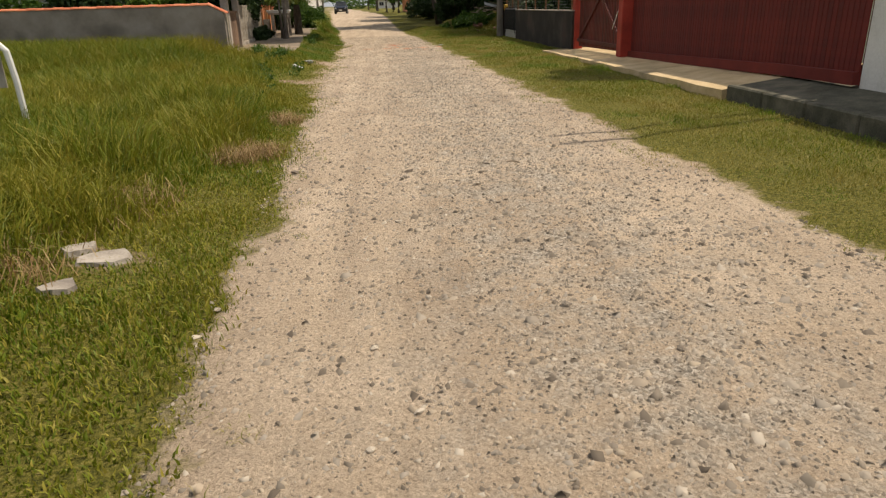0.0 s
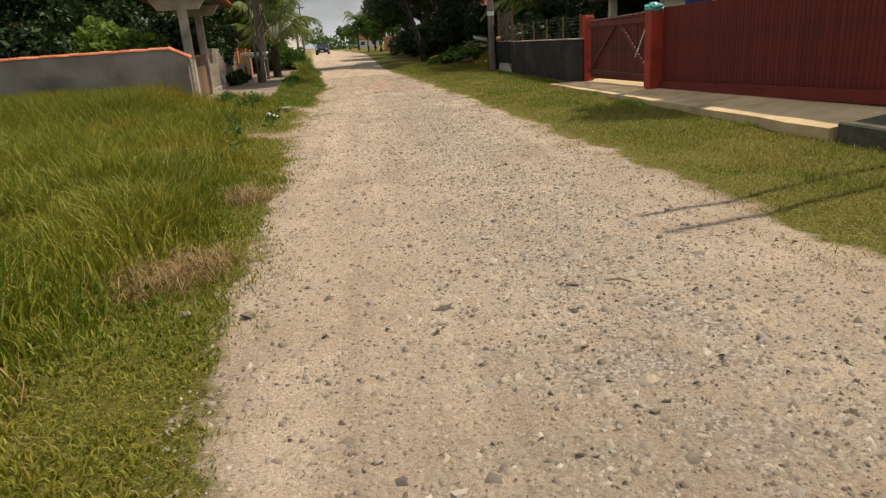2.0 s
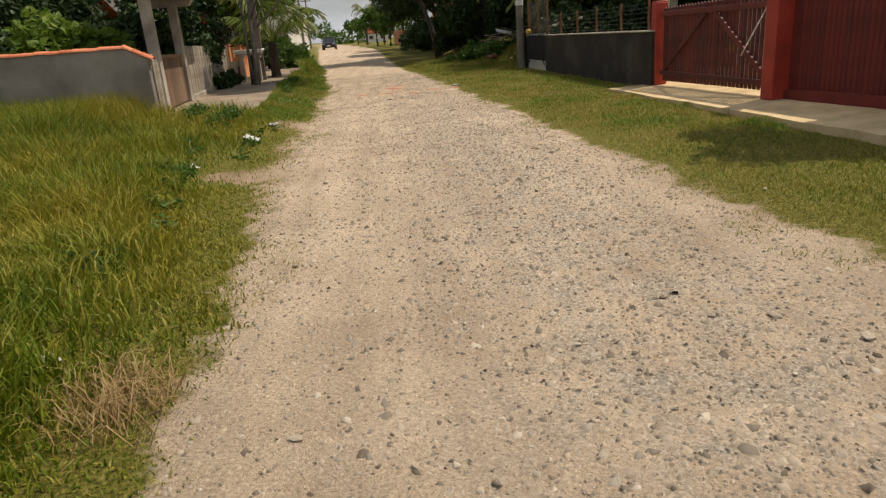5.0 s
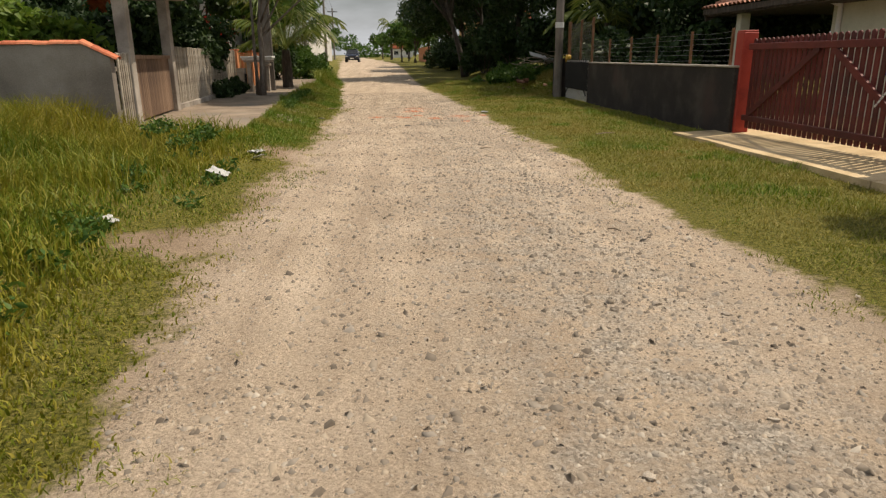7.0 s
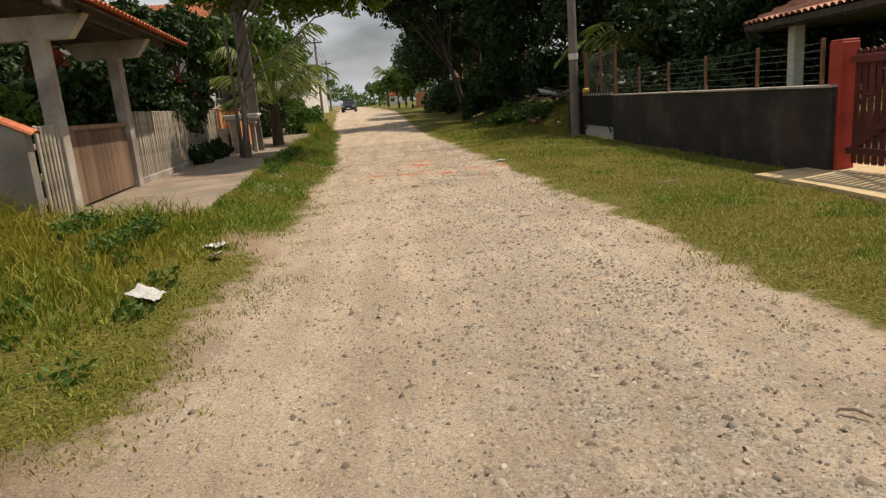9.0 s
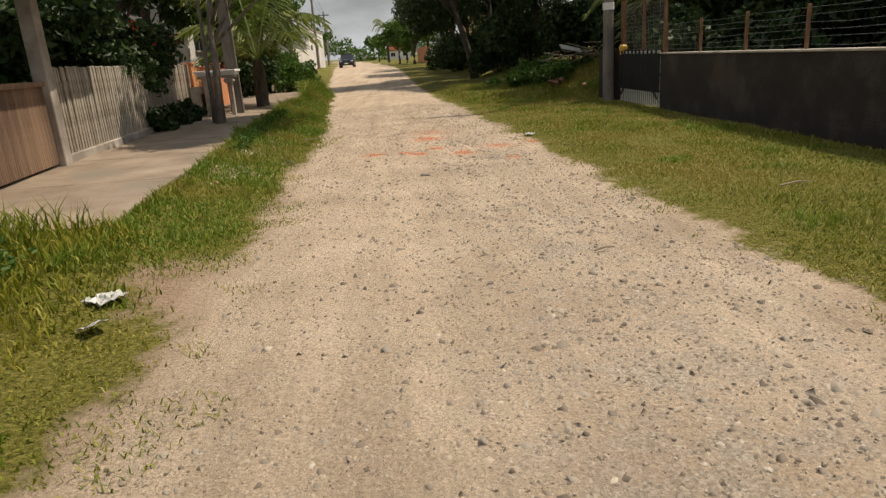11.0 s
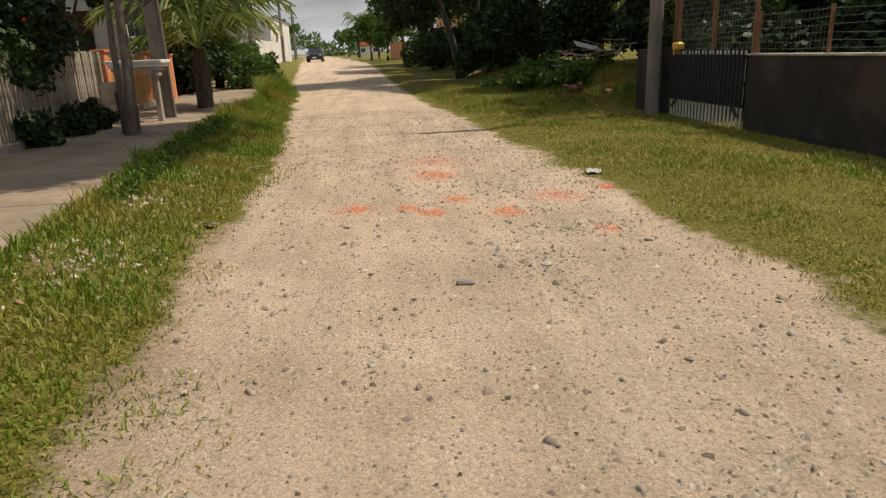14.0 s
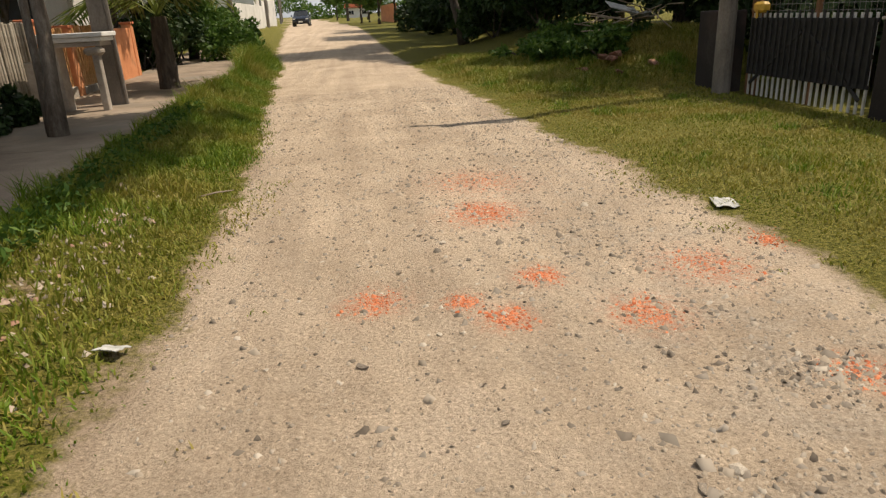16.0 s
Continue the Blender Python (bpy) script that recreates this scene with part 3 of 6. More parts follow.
def strewn(name, x, y, size, material, label):
    """Loose gravel: broken chips with a ridged top lying on the ground."""
    n = len(x)
    tip = np.array([(1, 0, -0.25), (0.1, 1, -0.25), (-1, 0.1, -0.25), (0, -1, -0.25), (0.3, 0.25, 0.7), (-0.3, -0.2, 0.75)], float)
    f = np.array([(0, 1, 4), (1, 2, 5), (1, 5, 4), (2, 3, 5), (3, 0, 4), (3, 4, 5)])
    v = tip[None] * RNG.uniform(0.6, 1.2, (n, 6, 1)) * size[:, None, None]
    v[:, :, 2] *= 0.95
    v[:, :, :2] += RNG.normal(0, 0.25, (n, 6, 2)) * size[:, None, None]
    a = RNG.uniform(0, 2 * np.pi, n)
    c, s = np.cos(a)[:, None], np.sin(a)[:, None]
    px = v[:, :, 0] * 1.3
    vx, vy = px * c - v[:, :, 1] * s, px * s + v[:, :, 1] * c
    v[:, :, 0], v[:, :, 1] = vx + x[:, None], vy + y[:, None]
    v[:, :, 2] += (loose_z(x, y) + size * 0.16)[:, None]
    tris = (np.arange(n)[:, None, None] * 6 + f[None]).reshape(-1, 3)
    ob = new(name, mesh_np(name, v.reshape(-1, 3), tris, material))
    return tagged(ob, label, "gravel", kind="stuff")


def gravel_material():
    return foliage("gravel_chips", [(0.11, 0.09, 0.07), (0.22, 0.185, 0.145), (0.30, 0.265, 0.22), (0.42, 0.35, 0.265), (0.17, 0.145, 0.115), (0.50, 0.44, 0.36)], rough=0.9, glow=0.0)


M_GRAVEL = gravel_material()
_n = 190000
_y = 4.5 + 36 * RNG.uniform(0, 1, _n) ** 1.15
_u = RNG.uniform(-0.015, 1.01, _n)
_x = road_left(_y) * (1 - _u) + road_right(_y) * _u
_keep = RNG.uniform(0, 1, _n) < (np.interp(_y, (16, 26), (0.3, 0.17)) + 0.66 * np.exp(-((_x - 2.25) / 0.9) ** 2) * np.interp(_y, (4, 18, 26, 40), (1, 0.85, 0.4, 0.2)) + 0.2 * (lumpy(_x, _y, 2.3, 21) > 0.4))
_x, _y = _x[_keep], _y[_keep]
strewn("gravel", _x, _y, np.clip(RNG.lognormal(-4.95, 0.5, len(_x)), 0.003, 0.03), M_GRAVEL, "loose grey and tan gravel chips on the road")


# ---- paved strips ----
def sheet(name, pts_near, pts_far, thick, material, label, category="pavement"):
    """A slab between two rows of edge points, with its sides."""
    bm = bmesh.new()
    top = [[bm.verts.new(p) for p in row] for row in (pts_near, pts_far)]
    bot = [[bm.verts.new((p[0], p[1], p[2] - thick)) for p in row] for row in (pts_near, pts_far)]
    n = len(pts_near)
    for i in range(n - 1):
        bm.faces.new((top[0][i], top[0][i + 1], top[1][i + 1], top[1][i]))
        bm.faces.new((bot[0][i], top[0][i], top[0][i + 1], bot[0][i + 1])[::-1])
        bm.faces.new((bot[1][i], top[1][i], top[1][i + 1], bot[1][i + 1]))
    bm.faces.new((bot[0][0], top[0][0], top[1][0], bot[1][0]))
    bm.faces.new((bot[0][-1], top[0][-1], top[1][-1], bot[1][-1])[::-1])
    bmesh.ops.recalc_face_normals(bm, faces=bm.faces)
    return tagged(part(name, bm, material), label, category, kind="structure")


def fence_x(y):
    return float(np.interp(y, (20, 25.5, 29, 34.9, 38.5, 46, 70), (-3.2, -3.55, -3.95, -4.42, -4.72, -5.3, -7.2)))


_bounds = [24.6, 26.9, 29.2, 31.5, 33.8, 36.1, 38.4, 40.7, 43.0, 45.3, 48, 52, 56, 61]
for _a, _b in zip(_bounds, _bounds[1:]):
    _yy = np.linspace(_a + 0.008, _b - 0.008, 5)
    sheet("pavement", [(float(pave_edge(v)) + 0.03 * math.sin(v * 2.1), v, gz(float(pave_edge(v)) - 0.35, v) + 0.02) for v in _yy],
          [(fence_x(v) - 0.1, v, gz(fence_x(v), v) + 0.02) for v in _yy], 0.12, M_PAVE, "worn grey concrete pavement slab along the fences")


def pad_z(x, y):
    near = np.interp(y, (13.4, 25.2), (0.16, 0.05))
    wall = np.interp(y, (9, 13, 20, 25.2), (0.42, 0.40, 0.20, 0.09))
    return float(near + (wall - near) * np.clip((x - 6.15) / 0.9, 0, 1))


for _a, _b in ((13.5, 16.4), (16.4, 19.9), (19.9, 25.1)):
    _yy = np.linspace(_a + 0.01, _b - 0.01, 5)
    sheet("pavement", [(6.12 + 0.04 * math.sin(v * 3), v, pad_z(6.15, v)) for v in _yy], [(7.6, v, pad_z(7.05, v) + 0.01) for v in _yy], 0.35, M_PAD,
          "sandy yellow concrete apron before the red gate")
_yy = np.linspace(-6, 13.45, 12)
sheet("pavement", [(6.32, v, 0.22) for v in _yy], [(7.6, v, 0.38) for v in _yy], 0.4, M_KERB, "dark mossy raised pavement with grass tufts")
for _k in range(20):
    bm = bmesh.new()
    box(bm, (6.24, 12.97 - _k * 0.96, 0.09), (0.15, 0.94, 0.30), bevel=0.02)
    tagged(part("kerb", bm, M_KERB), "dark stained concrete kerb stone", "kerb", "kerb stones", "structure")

# ---- right side: red fence, gate, low wall ----
red_fence = thing("red_fence", (7.0, 16.3, 0.25), "tall red painted fence of upright boards", "fence")
M_board = mesh_of("board", solid(lambda bm: box(bm, (0, 0, 0.72), (0.022, 0.093, 1.44), bevel=0.005)), M_RED)
for _k in range(79):
    _y0 = 12.0 + _k * 0.102
    piece("board", M_board, red_fence, (7.10, _y0, pad_z(7.05, _y0) + 0.03), scale=(1, 1, (1.71 - pad_z(7.05, _y0)) / 1.44))
for _z0, _nm in ((0.16, "bottom_rail"), (1.52, "top_rail")):
    bm = bmesh.new()
    for _a in range(4):
        _ya, _yb = 11.95 + _a * 2.03, 11.95 + (_a + 1) * 2.03
        zz = pad_z(7.05, (_ya + _yb) / 2) + 0.14 if _z0 < 1 else 1.52
        box(bm, (7.155, (_ya + _yb) / 2, zz), (0.05, 2.03, 0.08), rx=(math.atan2(pad_z(7.05, _yb) - pad_z(7.05, _ya), 2.03) if _z0 < 1 else 0))
    part(_nm, bm, M_RED, red_fence)
bm = bmesh.new()
for _a in range(4):
    _ya, _yb = 11.95 + _a * 2.03, 11.95 + (_a + 1) * 2.03
    box(bm, (7.08, (_ya + _yb) / 2, pad_z(7.05, (_ya + _yb) / 2) + 0.02), (0.12, 2.03, 0.16), rx=math.atan2(pad_z(7.05, _yb) - pad_z(7.05, _ya), 2.03))
part("plinth", bm, M_RED, red_fence)
for _k in range(4):
    bm = bmesh.new()
    box(bm, (7.21, 12.0 + _k * 2.66, 0.95), (0.07, 0.07, 1.5), bevel=0.006)
    part("post", bm, M_RED, red_fence)

bm = bmesh.new()
box(bm, (7.20, 5.0, 1.2), (0.18, 13.85, 2.4))
tagged(part("wall_1", bm, M_WHITEWALL), "whitewashed rendered boundary wall beside the red fence", "wall", kind="structure")


bm = bmesh.new()
box(bm, (8.9, 19.0, 0.06), (2.5, 14.5, 0.3))
tagged(part("courtyard", bm, M_PAD), "sandy concrete yard behind the red gate", "pavement", kind="structure")


def gate_post(x, y, base, h, w):
    t = thing("gate_post", (x, y, base), "square red painted gate post", "post", "red gate posts")
    bm = bmesh.new()
    box(bm, (x, y, base + h / 2), (w, w, h), bevel=0.015)
    part("shaft", bm, M_REDPOST, t)
    bm = bmesh.new()
    box(bm, (x, y, base + h + 0.012), (w - 0.02, w - 0.02, 0.03), bevel=0.008)
    part("cap", bm, M_REDPOST, t)
    return t


gate_post(7.10, 24.68, 0.05, 1.72, 0.26)
gate_post(6.98, 20.15, 0.16, 1.52, 0.30)

red_gate = thing("red_gate", (7.1, 22.4, 0.2), "closed red wooden slat gate with diagonal brace", "gate")
# Gate red deepened to maroon; shade on its street side is in the colour.
M_SHADEDRED = surface("shaded_gate_red", (0.055, 0.008, 0.005), (0.10, 0.013, 0.009), (0.15, 0.022, 0.014), 2.0, 50, 0.65, 0.15, per_object=0.3)
M_gslat = mesh_of("slat", solid(lambda bm: (box(bm, (0, 0, 0.66), (0.024, 0.086, 1.32), bevel=0.005), rod(bm, (-0.012, 0, 1.32), (0.012, 0, 1.32), 0.043, seg=10))), M_SHADEDRED)
for _k in range(32):
    _y0 = 20.42 + _k * 0.128
    piece("slat", M_gslat, red_gate, (7.1, _y0, 0.25 - 0.015 * (_y0 - 20)), scale=(1, 1, 1.08))
for _nm, _z0, _h in (("top_rail", 1.53, 0.10), ("bottom_rail", 0.36, 0.09)):
    bm = bmesh.new()
    box(bm, (7.06, 22.4, _z0), (0.05, 4.15, _h), bevel=0.006)
    part(_nm, bm, M_SHADEDRED, red_gate)
bm = bmesh.new()
box(bm, (7.06, 23.45, 0.95), (0.035, 0.09, 2.05), rx=1.02)
part("brace", bm, M_SHADEDRED, red_gate)
bm = bmesh.new()
box(bm, (7.06, 21.4, 0.95), (0.035, 0.09, 2.05), rx=-1.02)
part("brace", bm, M_SHADEDRED, red_gate)
bm = bmesh.new()
for _k in range(15):
    _p = (7.03, 20.6 + 0.045 * _k, 1.50 - 0.05 * _k)
    rod(bm, _p, (_p[0], _p[1] + 0.03, _p[2] - 0.035), 0.012, seg=6)
part("chain", bm, M_WHITE, red_gate, "pale steel chain")

bm = bmesh.new()
bmesh.ops.create_icosphere(bm, subdivisions=3, radius=1.0)
for v in bm.verts:
    k = 1 + 0.28 * noise.noise(v.co * 2.7) + 0.12 * noise.noise(v.co * 8)
    v.co = Vector((v.co.x * 0.17 * k, v.co.y * 0.24 * k, v.co.z * 0.10 * k)) + Vector((6.96, 20.15, 1.75))
tagged(part("plastic_bag", bm, M_TEAL), "crumpled teal plastic bag on the gate post", "bag")

low_wall = thing("boundary_wall", (6.95, 29.2, 0), "low sooty boundary wall with pale coping, darkened for shade", "wall")
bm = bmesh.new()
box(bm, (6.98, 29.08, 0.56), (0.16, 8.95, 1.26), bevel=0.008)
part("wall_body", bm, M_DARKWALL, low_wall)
bm = bmesh.new()
box(bm, (6.98, 29.08, 1.205), (0.21, 8.98, 0.035), bevel=0.006)
part("coping", bm, M_CONCRETE, low_wall)

mesh_fence = thing("wire_fence", (6.98, 29.2, 1.22), "slack wire strands on ochre posts atop the low wall", "fence")
M_fpost = mesh_of("post", solid(lambda bm: box(bm, (0, 0, 0.31), (0.045, 0.045, 0.62), bevel=0.005)), M_POSTWOOD)
for _y0 in (24.95, 26.6, 28.4, 30.1, 31.8, 33.45):
    piece("post", M_fpost, mesh_fence, (6.98, _y0, 1.222))
bm = bmesh.new()
for _k in range(6):
    for _ya, _yb in zip((24.95, 26.6, 28.4, 30.1, 31.8), (26.6, 28.4, 30.1, 31.8, 33.45)):
        _zm = 1.29 + _k * 0.1 - 0.012 * ((_k * 7 + int(_ya)) % 3)
        rod(bm, (6.98, _ya, 1.29 + _k * 0.1), (6.98, (_ya + _yb) / 2, _zm), 0.003, seg=3)
        rod(bm, (6.98, (_ya + _yb) / 2, _zm), (6.98, _yb, 1.29 + _k * 0.1), 0.003, seg=3)
for _k in range(19):
    rod(bm, (6.98, 31.82 + _k * 0.09, 1.25), (6.98, 31.82 + _k * 0.09, 1.82), 0.002, seg=3)
part("wire_mesh", bm, M_WIRE, mesh_fence)

bar_gate = thing("bar_gate", (6.95, 35.0, 0), "closed dark steel bar gate with pale lower bars", "gate")
M_bar = mesh_of("bar", solid(lambda bm: box(bm, (0, 0, 0.62), (0.022, 0.035, 1.24))), M_STEEL)
for _k in range(21):
    piece("bar", M_bar, bar_gate, (6.95, 33.72 + _k * 0.128, 0.03))
for _z0 in (0.38, 0.75, 1.18):
    bm = bmesh.new()
    box(bm, (6.93, 35.0, _z0), (0.03, 2.66, 0.05))
    part("rail", bm, M_DARKSTEEL, bar_gate)
# Added dark sheet before the pale bars, so the upper gate reads dark.
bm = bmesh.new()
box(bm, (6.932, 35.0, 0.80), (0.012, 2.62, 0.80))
part("cover_sheet", bm, M_DARKSTEEL, bar_gate, "dark sheet added over the pale bars")
M_darkbar = mesh_of("bar", solid(lambda bm: box(bm, (0, 0, 0.5), (0.02, 0.03, 1.0))), M_DARKSTEEL)
for _k in range(21):
    piece("bar", M_darkbar, bar_gate, (6.905, 33.72 + _k * 0.128, 0.36), scale=(1, 1, 0.85 + 0.1 * (_k % 2)))
for _s in (-1, 1):
    bm = bmesh.new()
    box(bm, (6.92, 35.0 + _s * 0.64, 0.62), (0.02, 0.05, 1.42), rx=_s * 0.95)
    part("brace", bm, M_DARKSTEEL, bar_gate)

gate_frame = thing("mesh_screen", (7.0, 35.0, 1.2), "ochre wooden frame with wire mesh above the gate", "frame")
for _y0 in (33.62, 34.9, 36.25, 36.42):
    bm = bmesh.new()
    box(bm, (7.02, _y0, 1.25), (0.06, 0.07, 2.5), bevel=0.006)
    part("post", bm, M_POSTWOOD, gate_frame)
bm = bmesh.new()
for _k in range(13):
    rod(bm, (7.02, 33.62, 1.30 + _k * 0.09), (7.02, 36.42, 1.30 + _k * 0.09), 0.0035, seg=3)
for _k in range(29):
    rod(bm, (7.02, 33.65 + _k * 0.097, 1.26), (7.02, 33.65 + _k * 0.097, 2.42), 0.0035, seg=3)
part("wire_mesh", bm, M_WIRE, gate_frame)
bm = bmesh.new()
box(bm, (6.93, 36.1, 1.36), (0.16, 0.26, 0.16), bevel=0.04)
rod(bm, (6.86, 36.1, 1.2), (6.86, 36.1, 1.34), 0.02, seg=6)
tagged(part("bucket", bm, M_YELLOW), "small yellow plastic letter box on the gate", "box")
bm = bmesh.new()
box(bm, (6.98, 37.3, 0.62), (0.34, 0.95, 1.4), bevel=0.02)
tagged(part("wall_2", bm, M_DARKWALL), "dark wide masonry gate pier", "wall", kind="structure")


def utility_pole(x, y, h, r, label, band=None, arm=True):
    t = thing("utility_pole", (x, y, gz(x, y) - 0.1), label, "pole", "utility poles")
    z0 = gz(x, y) - 0.1
    bm = bmesh.new()
    tube(bm, [(x, y, z0), (x, y, z0 + h / 2), (x, y, z0 + h)], [r, r * 0.85, r * 0.68], 10)
    part("shaft", bm, M_POLE, t, smooth=False)
    if band:
        bm = bmesh.new()
        rod(bm, (x, y, band - 0.09), (x, y, band + 0.09), r * 1.02, seg=12)
        part("band", bm, M_WHITE, t, "white painted band")
    if arm:
        bm = bmesh.new()
        box(bm, (x, y, z0 + h - 0.5), (1.5, 0.09, 0.11), bevel=0.01)
        part("crossarm", bm, M_DARKBARK, t)
        for k in (-0.6, 0.0, 0.6):
            bm = bmesh.new()
            rod(bm, (x + k, y, z0 + h - 0.45), (x + k, y, z0 + h - 0.28), 0.04, 0.025, 8)
            part("insulator", bm, M_POLE, t)
    return t


utility_pole(6.75, 36.75, 9.7, 0.15, "grey concrete utility pole with a white band", band=2.42)
# Two unseen masts, added and sized to cast the thin shadows on the road.
for _y0, _x0 in ((12.6, 7.45), (12.15, 7.45)):
    bm = bmesh.new()
    tube(bm, [(_x0, _y0, 0.2), (_x0 + 0.03, _y0, 4), (_x0, _y0 + 0.03, 8.7)], [0.05, 0.045, 0.035], 6)
    tagged(part("mast", bm, M_BARK), "unseen slender mast added to cast a thin road shadow", "pole", "thin masts")

# ---- right house behind the red fence ----
house_r = thing("house", (12.5, 27.0, 0), "cream single-storey house with tiled roof and blue shutter", "house")


def wall_with_hole(bm, x, y0, y1, z0, z1, hole, thick=0.18):
    ha, hb, hc, hd = hole
    box(bm, (x, (y0 + ha) / 2, (z0 + z1) / 2), (thick, ha - y0, z1 - z0))
    box(bm, (x, (hb + y1) / 2, (z0 + z1) / 2), (thick, y1 - hb, z1 - z0))
    box(bm, (x, (ha + hb) / 2, (z0 + hc) / 2), (thick, hb - ha, hc - z0))
    box(bm, (x, (ha + hb) / 2, (hd + z1) / 2), (thick, hb - ha, z1 - hd))


bm = bmesh.new()
wall_with_hole(bm, 10.3, 17.5, 27.0, 0, 3.0, (24.0, 25.4, 1.0, 2.25))
box(bm, (13.2, 27.09, 1.5), (6.0, 0.18, 3.0))
box(bm, (13.2, 17.41, 1.5), (6.0, 0.18, 3.0))
box(bm, (16.2, 22.25, 1.5), (0.18, 9.5, 3.0))
part("wall", bm, M_CREAM, house_r)
win = part("window", solid(lambda bm: box(bm, (10.3, 24.7, 1.62), (0.06, 1.36, 1.2))), M_GLASSDARK, house_r)
for _k in range(2):
    part("shutter", solid(lambda bm: (box(bm, (10.17, 24.36 + 0.68 * _k, 1.62), (0.04, 0.66, 1.24), bevel=0.006),
                                      [box(bm, (10.14, 24.36 + 0.68 * _k, 1.08 + 0.12 * j), (0.02, 0.5, 0.05)) for j in range(10)])), M_BLUE, win, "blue painted shutter")


def corrugated_roof(name, corner, u, v, nu, nv, material, parent=None, wave=0.035):
    """Rows of half-round tiles over a slope: u runs along the eave, v up the slope."""
    corner, u, v = Vector(corner), Vector(u), Vector(v)
    nrm = u.cross(v).normalized()
    if nrm.z < 0:
        nrm = -nrm
    cols, rows = nu * 6, nv
    X, T = np.meshgrid(np.linspace(0, 1, cols + 1), np.arange(rows * 2))
    rowt = (np.repeat(np.arange(rows), 2) + np.tile([0.0, 1.02], rows)) / rows
    lift = np.tile([0.045, 0.0], rows)
    co = (np.array(corner)[None, None] + X[..., None] * np.array(u) + rowt[:, None, None] * np.array(v)
          + (np.abs(np.sin(X * np.pi * nu)) * wave * 2 + lift[:, None])[..., None] * np.array(nrm))
    nx = cols + 1
    i = (np.arange(rows * 2 - 1)[:, None] * nx + np.arange(cols)[None]).ravel()[:, None]
    tris = np.concatenate([i + (0, 1, nx + 1), i + (0, nx + 1, nx)], 1).reshape(-1, 3)
    co = co.reshape(-1, 3)
    if parent:
        co = co - np.array(BASE[parent.name])
    ob = new(name, mesh_np(name, co, tris, material))
    if parent:
        ob.parent = parent
        BASE[ob.name] = BASE[parent.name]
    return ob


corrugated_roof("roof", (9.35, 16.9, 2.52), (0, 14.6, 0), (4.2, 0, 1.5), 70, 12, M_TILEPALE, house_r)
corrugated_roof("roof", (17.4, 16.9, 2.52), (0, 14.6, 0), (-4.0, 0, 1.5), 70, 12, M_TILEPALE, house_r)
bm = bmesh.new()
box(bm, (9.40, 24.2, 2.48), (0.04, 14.6, 0.13))
box(bm, (11.4, 31.45, 3.05), (4.2, 0.05, 0.2), ry=-0.34)
part("fascia", bm, M_DARKBARK, house_r, "dark wooden eaves board")
bm = bmesh.new()
box(bm, (11.2, 24.2, 2.40), (3.5, 14.4, 0.05))
part("soffit", bm, M_DARKBARK, house_r)
for _y0 in (30.2,):
    bm = bmesh.new()
    box(bm, (9.85, _y0, 1.2), (0.24, 0.24, 2.4), bevel=0.01)
    part("column", bm, M_CREAM, house_r)
bm = bmesh.new()
rod(bm, (9.4, 26.9, 2.6), (10.15, 26.9, 2.35), 0.05, seg=8)
rod(bm, (10.15, 26.9, 2.37), (10.15, 26.9, 0), 0.05, seg=8)
part("downpipe", bm, M_WHITE, house_r, "white plastic downpipe")

# ---- left side: tile-capped wall, gatehouse, fences ----
side_wall = thing("garden_wall", (-12, 24.4, 0), "grey rendered garden wall with terracotta coping", "wall")
bm = bmesh.new()
box(bm, (-14.4, 24.4, 0.83), (21.3, 0.16, 1.66), bevel=0.005)
vs = box(bm, (-3.55, 24.4, 0.78), (0.40, 0.16, 1.56))
for v in vs:
    if v.co.z > 1:
        v.co.z = 1.66 if v.co.x < -3.55 else 1.45
part("wall_body", bm, M_GREYWALL, side_wall)


def half_tile(bm, length=0.26, r=0.115, seg=6, t=0.014):
    rows = []
    for end, k in ((-0.5, 1.0), (0.5, 0.88)):
        rows.append([[bm.verts.new((end * length, math.cos(math.pi * i / seg) * (r * k - d), math.sin(math.pi * i / seg) * (r * k - d) * 0.55))
                      for i in range(seg + 1)] for d in (0, t)])
    a, b = rows
    for i in range(seg):
        bm.faces.new((a[0][i], a[0][i + 1], b[0][i + 1], b[0][i]))
        bm.faces.new((a[1][i], b[1][i], b[1][i + 1], a[1][i + 1]))
        bm.faces.new((a[0][i], a[1][i], a[1][i + 1], a[0][i + 1]))
        bm.faces.new((b[0][i], b[0][i + 1], b[1][i + 1], b[1][i]))
    for k in (0, seg):
        bm.faces.new((a[0][k], b[0][k], b[1][k], a[1][k]))
    bmesh.ops.recalc_face_normals(bm, faces=bm.faces)


M_captile = mesh_of("tile", solid(half_tile), M_TILE)
for _k in range(66):
    piece("tile", M_captile, side_wall, (-3.86 - _k * 0.235, 24.4, 1.665 + 0.006 * math.sin(_k * 2.3)))
for _k in range(3):
    piece("tile", M_captile, side_wall, (-3.68 + _k * 0.17, 24.4, 1.64 - _k * 0.085), ry=0.46, scale=(0.8, 1, 1))

picket_me = mesh_of("picket", solid(lambda bm: box(bm, (0, 0, 0.66), (0.04, 0.068, 1.32), bevel=0.01)), M_PICKET)


